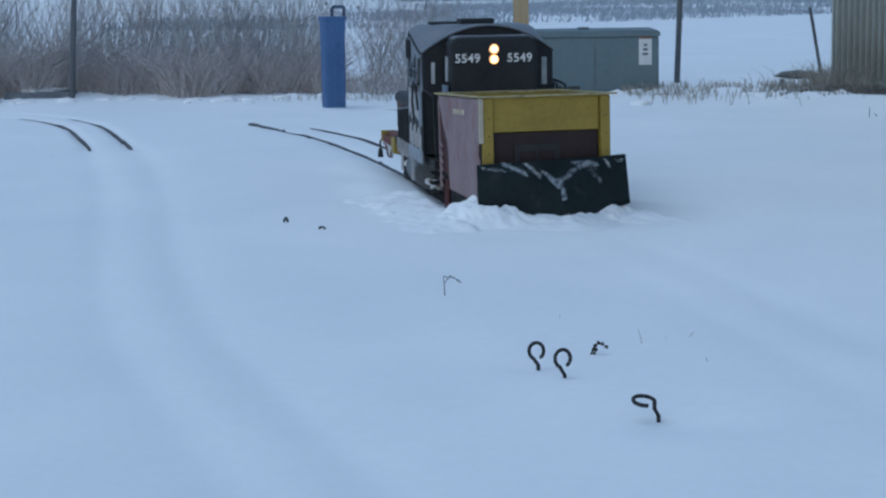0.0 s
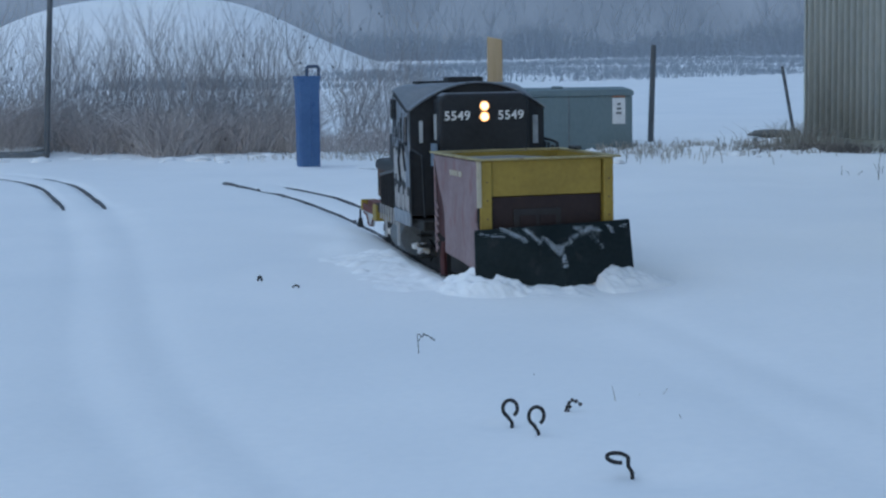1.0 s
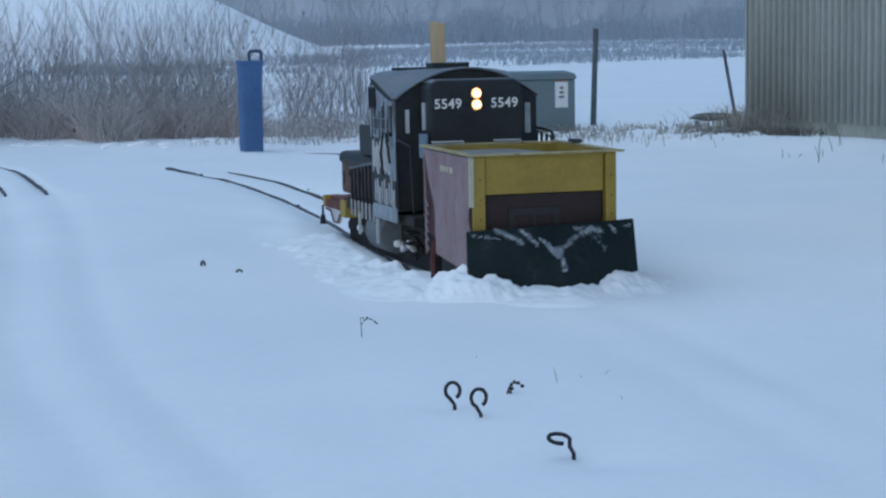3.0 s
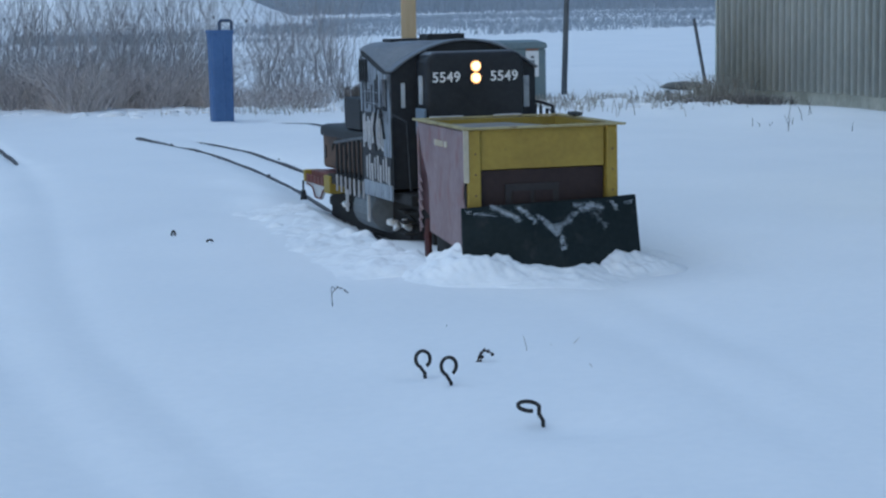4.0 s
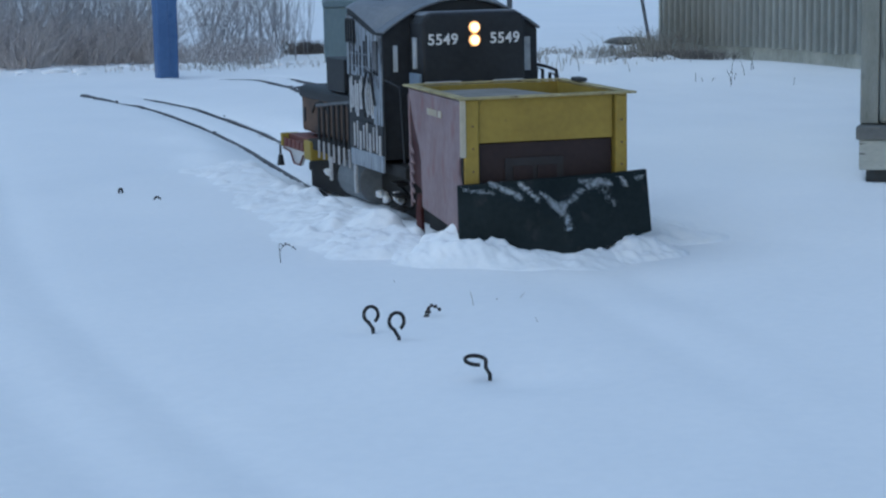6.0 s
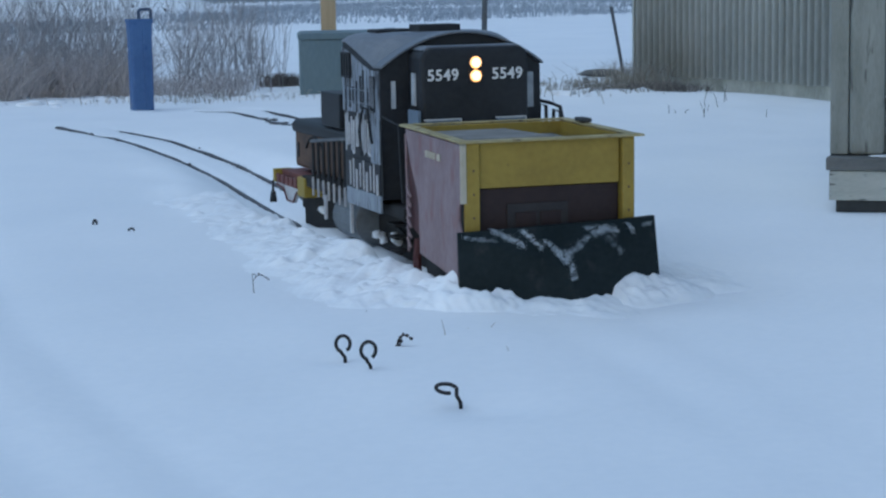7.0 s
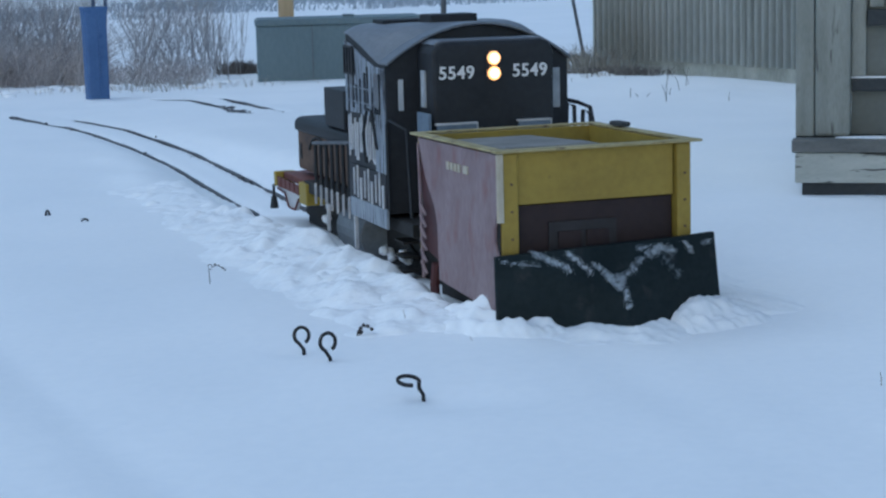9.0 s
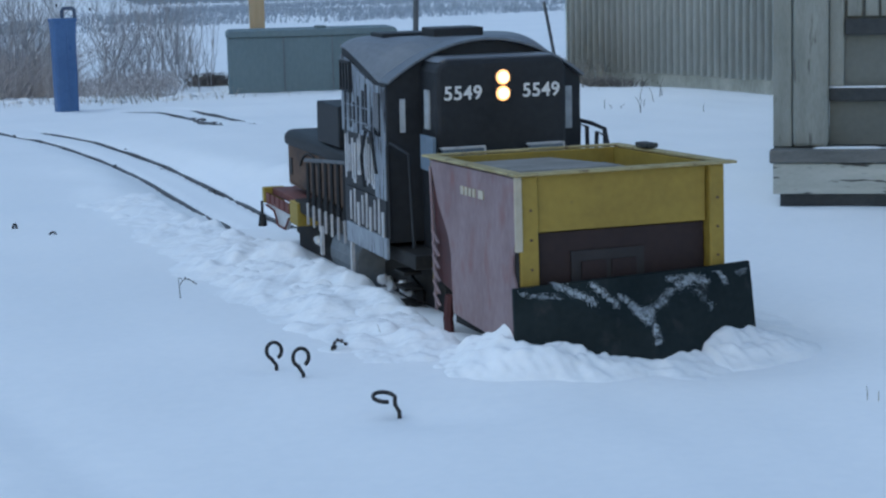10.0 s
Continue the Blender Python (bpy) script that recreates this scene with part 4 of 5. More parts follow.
    def on_blade(x, z):
        # depth of the blade's face, facet by facet
        for a in facets:
            p, q, r = (front[k] for k in a)
            det = (q[0] - p[0]) * (r[2] - p[2]) - (r[0] - p[0]) * (q[2] - p[2])
            u = ((x - p[0]) * (r[2] - p[2]) - (r[0] - p[0]) * (z - p[2])) / det
            v = ((q[0] - p[0]) * (z - p[2]) - (x - p[0]) * (q[2] - p[2])) / det
            if u >= -0.01 and v >= -0.01 and u + v <= 1.01:
                return p[1] + u * (q[1] - p[1]) + v * (r[1] - p[1])
        return 0.006

    # (start, end, spread, flakes): smears of frost, densest along their middle
    runs = [((-0.225, 0.160), (-0.150, 0.150), 0.006, 420), ((-0.155, 0.172), (-0.085, 0.136), 0.009, 1500), ((-0.085, 0.170), (-0.045, 0.128), 0.009, 1300), ((-0.035, 0.146), (0.000, 0.112), 0.009, 900), ((-0.015, 0.120), (0.010, 0.095), 0.009, 500), ((0.075, 0.150), (0.018, 0.112), 0.009, 1100), ((0.010, 0.122), (0.022, 0.058), 0.010, 1400), ((0.070, 0.166), (0.150, 0.160), 0.013, 1500), ((0.085, 0.150), (0.125, 0.168), 0.009, 700), ((0.115, 0.150), (0.155, 0.105), 0.012, 260), ((0.175, 0.176), (0.190, 0.150), 0.006, 220), ((0.215, 0.165), (0.243, 0.172), 0.008, 220)]
    verts, faces = [], []
    for (xa, za), (xb, zb2), w, num in runs:
        lean = math.atan2(zb2 - za, xb - xa)
        for k in range(num * 2):
            t = rnd.random()
            across = rnd.gauss(0, w * 0.42)
            x = xa + (xb - xa) * t - math.sin(lean) * across + rnd.gauss(0, 0.003)
            z = min(zt - 0.003, za + (zb2 - za) * t + math.cos(lean) * across + rnd.gauss(0, 0.002))
            if noise.noise(Vector((t * 9, across * 420, xa * 50))) + 0.7 * noise.noise(Vector((x * 330, z * 330, 9))) < 0.02 + 0.35 * abs(across) / w:
                continue
            r, ph = rnd.uniform(0.0004, 0.0013), rnd.uniform(0, 1.5)
            y = on_blade(x, z)
            at = len(verts)
            for q in range(5):
                a = ph + q * math.tau / 5
                qx, qz = x + r * math.cos(a) * rnd.uniform(0.7, 1.5), z + r * math.sin(a) * rnd.uniform(0.7, 1.3)
                verts.append((qx, on_blade(qx, qz) + 0.0004, qz))
            verts.append((x, y - rnd.uniform(0.0004, 0.0010), z))
            faces += [(at + q, at + (q + 1) % 5, at + 5) for q in range(5)]
    me = bpy.data.meshes.new("caked_snow")
    me.from_pydata(verts, [], faces)
    me.materials.append(FROST)
    caked = new("caked_snow", me)
    caked.parent = plow
    tagged(caked, "snow streaks caked on the blade", kind="stuff")
    for s in (-1, 1):
        bm = B()
        cyl(bm, (s * 0.14, 0.03, 0.10), (s * 0.14, 0.15, 0.09), 0.010, 0.010, 8)
        part("plow_arm", bm, BLACK_ROUGH, g)
    # rear steps, red bracket, frame
    for k in range(6):
        z = 0.225 - 0.026 * k
        bm = B()
        cyl(bm, (-0.223, L - 0.062, z - 0.022), (-0.223, L - 0.028, z), 0.0032, 0.0032, 6)
        part("ladder_rung", bm, PINK, g, "worn slanted ladder rung")
    bm = B()
    tube(bm, [(-0.214, L - 0.10, 0.10), (-0.218, L - 0.095, 0.05), (-0.223, L - 0.12, -0.005)], 0.011, 8)
    part("red_bracket", bm, MAROON_GLOSS, g, "rusty red bracket")
    # Underframe made oversize, a dark fill for the space below the car.
    bm = B()
    box(bm, -0.16, 0.16, 0.04, L + 0.02, -0.01, 0.11)
    part("underframe", bm, BLACK_ROUGH, g, bevel=0.003)
    bm = B()
    box(bm, -0.02, 0.02, L + 0.02, L + 0.16, 0.07, 0.10)
    part("coupler", bm, BLACK_ROUGH, g, bevel=0.004)
    make_truck(g, 0.17)
    make_truck(g, 0.38)
    return g


def number_mesh(text, size):
    cu = bpy.data.curves.new("number", "FONT")
    cu.body, cu.size, cu.extrude, cu.align_x, cu.align_y = text, size, 0.0008, "CENTER", "CENTER"
    cu.offset = 0.0008
    cu.space_character = 1.08
    ob = new("number", cu)
    me = bpy.data.meshes.new_from_object(ob.evaluated_get(bpy.context.evaluated_depsgraph_get()))
    bpy.data.objects.remove(ob)
    return me


def make_loco():
    e = thing("locomotive", "black miniature diesel locomotive with lit twin headlights", "locomotive", "plow train")
    c = 0.018
    # high front hood
    bm = B()
    prism(bm, [(c - 0.150, 0.13), (c + 0.150, 0.13), (c + 0.152, 0.540), (c + 0.143, 0.559), (c + 0.122, 0.567), (c - 0.122, 0.567), (c - 0.143, 0.559), (c - 0.152, 0.540)], -0.085, 0.030)
    hood = part("front_hood", bm, BLACK, e, bevel=0.010)
    bm = B()
    prism(bm, [(c - 0.145, 0.560), (c + 0.145, 0.560), (c + 0.126, 0.5705), (c - 0.126, 0.5705)], -0.072, 0.022)
    part("frost", bm, ROOF, hood, "thin frost on the hood's top", bevel=0.004)
    # cab: an arched front that grows into a square-shouldered rear
    side, f, back = 0.230, 0.025, 0.364

    def top_line(t, lift=0.0, n=20):
        eave, crown, power = 0.511 + 0.062 * t, 0.600 - 0.004 * t, 2.0 + 7.0 * t
        return [(c + (side + lift * 0.35) * math.sin(math.pi / 2 * (1 - 2 * k / n)), eave + lift * 0.9 + (crown - eave) * (1 - abs(math.sin(math.pi / 2 * (1 - 2 * k / n))) ** power)) for k in range(n + 1)]

    def loft(bm, rings):
        vs = [[bm.verts.new((x, y, z)) for x, z in line] for y, line in rings]
        m = len(vs[0])
        for a, b in zip(vs, vs[1:]):
            for k in range(m):
                bm.faces.new((a[k], a[(k + 1) % m], b[(k + 1) % m], b[k]))
        bm.faces.new(vs[0][::-1])
        bm.faces.new(vs[-1])

    stations = ((f, 0.0), (0.075, 0.0), (0.150, 0.30), (0.230, 0.62), (0.300, 0.88), (0.335, 1.0), (back, 1.0))
    bm = B()
    loft(bm, [(y, [(c - side, 0.16), (c + side, 0.16)] + top_line(t)) for y, t in stations])
    cab = part("cab", bm, BLACK, e, bevel=0.002)
    bm = B()
    loft(bm, [(y, top_line(t, 0.0055) + top_line(t, 0.001)[::-1]) for y, t in ((0.070, 0.0),) + stations[1:-1] + ((back + 0.004, 1.0),)])
    part("roof", bm, ROOF, e, "dark grey frosted roof with square rear shoulders")
    # raised band over the front with a short visor
    bm = B()
    loft(bm, [(y, top_line(0, 0.008) + top_line(0, 0.001)[::-1]) for y in (f - 0.020, 0.069)])
    part("roof_band", bm, ROOF, e, "frosted grey arched band over the cab front", bevel=0.002)
    bm = B()
    slab(bm, [(0.030, 0.175), (0.108, 0.175), (0.108, 0.385), (0.360, 0.385), (0.360, 0.560), (0.300, 0.550), (0.200, 0.525), (0.110, 0.506), (0.030, 0.504)], c - side - 0.004, c - side - 0.0005)
    sp = part("side_panel", bm, SIDE, e, "cab side with painted snow reflections and dark streaks")
    bm = B()
    rnd = random.Random(12)
    y = 0.116
    while y < 0.345:
        w = rnd.choice((0.005, 0.007, 0.009))
        z0 = 0.262 + rnd.uniform(0, 0.030)
        box(bm, c - side - 0.0028, c - side - 0.0004, y, y + w, z0, 0.398 - rnd.uniform(0, 0.045))
        if rnd.random() < 0.45:
            box(bm, c - side - 0.0026, c - side - 0.0004, y + w, y + w + 0.010, z0, z0 + 0.009)
        y += w + rnd.uniform(0.008, 0.016)
    part("white_lettering", bm, WHITE, cab, "tall worn white letters, unreadable")
    # Dark strips of the cab side's reflection, laid on as thin plates.
    for k in range(7):
        bm = B()
        y = 0.118 + 0.033 * k + 0.006 * math.sin(k * 2.3)
        box(bm, c - side - 0.0062, c - side - 0.0042, y, y + 0.009 + 0.003 * (k % 3), 0.385 + 0.012 * (k * 5 % 3), 0.455 + 0.016 * (k * 7 % 4))
        part("dark_streak", bm, BLACK, sp, "dark strip in the painted reflection")
    for z in (0.412, 0.447):
        bm = B()
        box(bm, c - side - 0.0072, c - side - 0.0064, 0.112, 0.325, z, z + 0.003)
        part("pale_seam", bm, SIDE, sp, "thin pale seam")
    # windows
    bm = B()
    box(bm, c - side - 0.008, c - side - 0.0045, 0.058, 0.098, 0.395, 0.490)
    part("side_window", bm, GLASS_D, e, "dark cab side window")
    bm = B()
    g0, g1, h0, h1 = 0.272, 0.350, 0.478, 0.548
    box(bm, c - side - 0.011, c - side - 0.0045, g0, g1, h0, h0 + 0.005)
    box(bm, c - side - 0.011, c - side - 0.0045, g0, g1, h1 - 0.005, h1)
    for k in range(4):
        y = g0 + (g1 - g0 - 0.006) * k / 3
        box(bm, c - side - 0.011, c - side - 0.0045, y, y + 0.006, h0 + 0.0052, h1 - 0.0052)
    fr = part("grille_frame", bm, BLACK, e, "black barred window frame")
    bm = B()
    box(bm, c - side - 0.0065, c - side - 0.0045, g0 + 0.007, g1 - 0.007, h0 + 0.006, h1 - 0.006)
    part("grille_pane", bm, TANK, fr)
    for x0, x1, z0, z1, y, m in ((c - 0.200, c - 0.188, 0.405, 0.478, f - 0.004, GLASS_L), (c + 0.190, c + 0.208, 0.395, 0.490, f - 0.004, GLASS_L)):
        bm = B()
        box(bm, x0, x1, y, f - 0.0005, z0, z1)
        part("front_window", bm, m, cab, "narrow cab front window")
    bm = B()
    box(bm, c - 0.1575, c - 0.1525, -0.045, -0.018, 0.415, 0.500)
    part("hood_side_window", bm, GLASS_L, hood, "narrow pale side marker")
    # numbers
    for x in (-0.0735, 0.1075):
        o = new("number", number_mesh("5549", 0.0415))
        o.data.materials.append(NUMBER)
        o.parent = hood
        o.matrix_basis = pose(x, -0.0868, 0.4935, 90, 0, 0)
        o["label"] = "white road number 5549"
    # twin headlight
    bm = B()
    box(bm, -0.002, 0.038, -0.0885, -0.084, 0.470, 0.545)
    hl = part("headlight_housing", bm, BLACK, e, bevel=0.002)
    for z in (0.5255, 0.4905):
        bm = B()
        cyl(bm, (0.018, -0.0925, z), (0.018, -0.0885, z), 0.0150, 0.0165, 24)
        lens = part("headlight", bm, LAMP, hl, "lit warm headlight")
        bm = B()
        cyl(bm, (0.018, -0.0940, z), (0.018, -0.0926, z), 0.0112, 0.0118, 24)
        part("bulb_glow", bm, LAMP_CORE, hl, "bright lamp centre")
    # front step boards
    for x0, x1 in ((c - 0.150, c - 0.055), (c + 0.050, c + 0.128)):
        bm = B()
        box(bm, x0, x1, -0.115, -0.105, 0.350, 0.378)
        fb = part("step_board", bm, BOARD_BLUE, e, "blue-grey board with a pale frame", bevel=0.001)
        bm = B()
        box(bm, x0 - 0.003, x1 + 0.003, -0.118, -0.103, 0.378, 0.382)
        box(bm, x1, x1 + 0.003, -0.118, -0.103, 0.350, 0.3779)
        part("pale_frame", bm, WHITE, fb)
    bm = B()
    v = box(bm, c - 0.172, c - 0.165, -0.115, -0.03, 0.33, 0.405)
    part("side_board", bm, BOARD_BLUE, e, "blue-grey side board")
    # porch, walkway and sill
    bm = B()
    box(bm, c - 0.212, c + 0.212, -0.10, 0.90, 0.118, 0.150)
    part("walkway", bm, BLACK_ROUGH, e, bevel=0.003)
    bm = B()
    box(bm, c - 0.238, c - 0.231, 0.020, 0.330, 0.125, 0.172)
    part("sill_plate", bm, SIDE, e, "pale sill plate", bevel=0.001)
    bm = B()
    for k in range(9):
        y = 0.042 + 0.031 * k
        z = 0.172 + 0.004 * ((k * 7) % 3)
        box(bm, c - 0.2385, c - 0.2352, y, y + (0.006 if k % 3 else 0.011), z, z + 0.055 + 0.012 * ((k * 5) % 3))
    part("sill_lettering", bm, WHITE, e, "worn white lettering bars")
    bm = B()
    box(bm, c - 0.2350, c - 0.2312, 0.028, 0.330, 0.173, 0.255)
    part("lower_side_panel", bm, BLACK, e)
    # stanchions with white lower ends
    for k in range(8):
        y = 0.385 + 0.056 * k
        bm = B()
        cyl(bm, (c - 0.208, y, 0.130), (c - 0.208, y, 0.300 - 0.006 * k), 0.0055, 0.005, 8)
        st = part("stanchion", bm, BLACK, e)
        bm = B()
        box(bm, c - 0.218, c - 0.2125, y - 0.018, y - 0.0135, 0.100, 0.156)
        part("white_tab", bm, WHITE, st, "white painted lower tab")
    bm = B()
    tube(bm, [(c - 0.208, 0.37, 0.300), (c - 0.208, 0.60, 0.280), (c - 0.208, 0.80, 0.262)], 0.005, 8)
    part("handrail", bm, POLE, e, "frosted grey handrail")
    bm = B()
    tube(bm, [(c - 0.232, 0.012, 0.17), (c - 0.234, 0.012, 0.375), (c - 0.230, 0.002, 0.385), (c - 0.205, -0.05, 0.365), (c - 0.200, -0.06, 0.16)], 0.004, 8)
    part("grab_rail", bm, BLACK, e)
    bm = B()
    tube(bm, [(c - 0.241, 0.17, 0.27), (c - 0.248, 0.165, 0.34), (c - 0.248, 0.125, 0.405), (c - 0.246, 0.095, 0.400), (c - 0.241, 0.075, 0.31)], 0.004, 8)
    part("grab_rail", bm, BLACK, e)
    for a in (0.10, 0.0):
        bm = B()
        tube(bm, [(c + 0.232, 0.06 - a, 0.15), (c + 0.242, 0.06 - a, 0.40 - a * 0.1), (c + 0.244, 0.02 - a, 0.395 - a * 0.1), (c + 0.242, 0.01 - a, 0.30)], 0.005, 8)
        part("grab_rail", bm, BLACK, e)
    bm = B()
    tube(bm, [(c + 0.232, 0.05, 0.410), (c + 0.247, 0.00, 0.405), (c + 0.256, -0.05, 0.397), (c + 0.262, -0.07, 0.33)], 0.005, 8)
    part("grab_rail", bm, BLACK, e)
    # roof gear
    bm = B()
    box(bm, c - 0.070, c + 0.050, 0.16, 0.25, 0.600, 0.622)
    part("roof_hatch", bm, BLACK, e, bevel=0.003)
    bm = B()
    box(bm, c - 0.16, c - 0.04, 0.26, 0.355, 0.598, 0.609)
    part("roof_vent", bm, BLACK, e, bevel=0.003)
    # rear body: low rusty hood, dark cover, dark box, hose
    bm = B()
    prism(bm, [(c - 0.165, 0.155), (c + 0.165, 0.155), (c + 0.165, 0.285), (c - 0.165, 0.285)], 0.366, 1.145)
    rear = part("rear_hood", bm, RUST, e, "rusty brown low rear hood", bevel=0.012)
    bm = B()
    prism(bm, [(c - 0.170, 0.266), (c + 0.170, 0.266), (c + 0.170, 0.296), (c + 0.155, 0.308), (c - 0.155, 0.308), (c - 0.170, 0.296)], 0.370, 1.162)
    part("rear_cover", bm, BLACK, e, "black cover dusted with frost", bevel=0.010)
    bm = B()
    box(bm, c - 0.168, c + 0.02, 0.62, 0.82, 0.309, 0.413)
    part("dark_box", bm, BLACK, e, bevel=0.004)
    bm = B()
    for k in range(3):
        cyl(bm, (c - 0.12 + 0.03 * k, 0.70, 0.413), (c - 0.12 + 0.03 * k, 0.70, 0.428 + 0.004 * k), 0.008, 0.007, 8)
    part("filler_cap", bm, RUST, e)
    bm = B()
    tube(bm, [(c - 0.169, 0.90 + 0.10 * math.cos(radians(a)), 0.205 + 0.060 * math.sin(radians(a))) for a in range(20, 200, 15)], 0.0035, 8)
    part("hose", bm, BLACK_ROUGH, rear, "black hose loop")
    bm = B()
    box(bm, c - 0.1685, c - 0.1652, 1.09, 1.106, 0.19, 0.235)
    part("latch", bm, BLACK, rear)
    # rear platform
    bm = B()
    box(bm, c - 0.195, c + 0.195, 0.88, 1.21, 0.122, 0.142)
    deck = part("rear_deck", bm, RED, e, "worn red rear platform", bevel=0.003)
    bm = B()
    slab(bm, [(0.89, 0.121), (1.215, 0.121), (1.215, 0.092), (1.125, 0.086), (1.085, 0.050), (1.010, 0.050), (0.965, 0.086), (0.89, 0.086)], c - 0.210, c - 0.202)
    fr = part("side_frame", bm, WHITE, e, "white side frame with red edging", bevel=0.001)
    bm = B()
    tube(bm, [(c - 0.213, 1.215, 0.094), (c - 0.213, 1.125, 0.088), (c - 0.213, 1.085, 0.053), (c - 0.213, 1.010, 0.053), (c - 0.213, 0.965, 0.088)], 0.003, 6)
    part("red_edging", bm, RED, fr)
    for k in range(5):
        bm = B()
        box(bm, c - 0.216, c - 0.211, 0.955 + 0.052 * k, 0.993 + 0.052 * k, 0.101, 0.130)
        part("red_panel", bm, RED, fr, "small dark red panel", bevel=0.001)
    for y0, y1, z0 in ((0.85, 0.93, 0.082), (1.205, 1.228, 0.100)):
        bm = B()
        box(bm, c - 0.220, c - 0.160, y0, y1, z0, 0.143)
        part("yellow_end", bm, YEL2, e, "yellow end block", bevel=0.003)
    bm = B()
    cyl(bm, (c - 0.225, 1.212, 0.105), (c - 0.225, 1.212, 0.070), 0.004, 0.004, 8)
    cyl(bm, (c - 0.225, 1.212, 0.070), (c - 0.225, 1.212, 0.035), 0.008, 0.013, 10)
    part("hanging_hose", bm, BLACK, e, "black air hose hanging")
    # under the frame
    for s in (-1, 1):
        bm = B()
        cyl(bm, (c + s * 0.15, 0.33, 0.062), (c + s * 0.15, 0.56, 0.062), 0.066, 0.066, 20)
        part("fuel_tank", bm, TANK, e, "grey rounded fuel tank", bevel=0.003)
    for y, z0 in ((0.335, 0.035), (0.60, 0.045)):
        bm = B()
        box(bm, c - 0.226, c - 0.218, y, y + 0.012, z0, 0.117)
        part("hanger", bm, WHITE, e, "worn white hanger strip")
    for z in (0.09, 0.055, 0.02):
        bm = B()
        box(bm, c - 0.205, c - 0.165, 0.0, 0.07, z, z + 0.006)
        part("step", bm, BLACK_ROUGH, e)
    # Underframe enlarged into a dark mass that closes the gap between trucks.
    bm = B()
    box(bm, c - 0.145, c + 0.145, -0.10, 1.12, -0.03, 0.117)
    part("underframe", bm, BLACK_ROUGH, e, bevel=0.003)
    make_truck(e, 0.16, c, 0.17, 0.14)
    make_truck(e, 0.74, c, 0.17, 0.14)
    make_truck(e, 1.06, c, 0.12, 0.13)
    bm = B()
    rnd = random.Random(8)
    for k in range(9):
        lump(bm, (c - 0.165 + rnd.uniform(-0.02, 0.02), rnd.choice((0.09, 0.22, 0.67, 0.82)) + rnd.uniform(-0.03, 0.03), 0.03 + rnd.uniform(-0.01, 0.03)), (0.012, 0.014, 0.012), k, 0.5, 2)
    tagged(part("packed_snow", bm, SNOW_LUMP, e, "snow packed on the trucks", smooth=True), kind="stuff")
    return e


plow_car = make_gondola()
locomotive = make_loco()

CAR_ROWS = [
    (0.0, pose(0.3216, 5.9916, 0.0056, -1.78, 0, 15.64)),
    (0.5, pose(0.3545, 5.8583, 0.0087, -1.10, 0, 15.46)),
    (1.0, pose(0.3861, 5.7370, 0.0083, -0.42, 0, 15.19)),
    (1.5, pose(0.4189, 5.6132, 0.0067, 0.26, 0, 14.98)),
    (2.0, pose(0.4523, 5.5105, 0.0024, 0.09, 0, 14.57)),
    (2.5, pose(0.4818, 5.4041, 0.0014, -0.06, 0, 14.00)),
    (4.0, pose(0.5616, 5.0578, 0.0065, -0.52, 0, 12.49)),
    (4.5, pose(0.5877, 4.9326, 0.0083, -0.68, 0, 11.97)),
    (5.0, pose(0.6112, 4.8128, 0.0089, -0.43, 0, 11.65)),
    (5.5, pose(0.6291, 4.6947, 0.0122, -0.19, 0, 11.55)),
    (7.0, pose(0.6901, 4.3304, -0.0001, 0.55, 0, 11.15)),
    (7.5, pose(0.7070, 4.1985, -0.0022, 0.80, 0, 10.99)),
    (8.0, pose(0.7351, 4.0699, -0.0041, 0.50, 0, 12.33)),
    (8.5, pose(0.7613, 3.9372, -0.0079, 0.20, 0, 13.70)),
    (9.0, pose(0.7833, 3.8226, -0.0101, -0.04, 0, 13.37)),
    (9.5, pose(0.8021, 3.7043, -0.0121, -0.27, 0, 12.62)),
    (10.0, pose(0.8283, 3.5963, -0.0143, -0.50, 0, 12.03)),
]
LOCO_ROWS = [
    (0.0, pose(0.1388, 6.7037, -0.0207, 0.39, 0, 9.33)),
    (0.5, pose(0.1608, 6.5676, -0.0138, -0.36, 0, 9.75)),
    (1.0, pose(0.1882, 6.4451, -0.0085, -1.12, 0, 10.27)),
    (1.5, pose(0.2253, 6.3229, -0.0041, -1.88, 0, 10.78)),
    (2.0, pose(0.2564, 6.2188, -0.0019, -1.72, 0, 11.40)),
    (2.5, pose(0.2891, 6.1131, -0.0031, -1.58, 0, 12.12)),
    (4.0, pose(0.3933, 5.7732, -0.0080, -1.14, 0, 14.35)),
    (4.5, pose(0.4266, 5.6497, -0.0090, -0.99, 0, 14.97)),
    (5.0, pose(0.4572, 5.5315, -0.0077, -0.83, 0, 14.78)),
    (5.5, pose(0.4783, 5.4141, -0.0016, -0.68, 0, 14.56)),
    (7.0, pose(0.5528, 5.0520, 0.0005, -0.18, 0, 13.90)),
    (7.5, pose(0.5735, 4.9209, 0.0028, -0.03, 0, 13.69)),
    (8.0, pose(0.5960, 4.7916, -0.0000, -0.16, 0, 12.79)),
    (8.5, pose(0.6136, 4.6576, -0.0041, -0.30, 0, 11.80)),
    (9.0, pose(0.6313, 4.5417, -0.0089, 0.23, 0, 11.64)),
    (9.5, pose(0.6466, 4.4226, -0.0127, 0.76, 0, 11.51)),
    (10.0, pose(0.6672, 4.3134, -0.0185, 1.26, 0, 11.48)),
]


def along(rows, t):
    for (t0, m0), (t1, m1) in zip(rows, rows[1:]):
        if t0 <= t <= t1:
            return m0.lerp(m1, (t - t0) / (t1 - t0))
    return rows[-1][1]


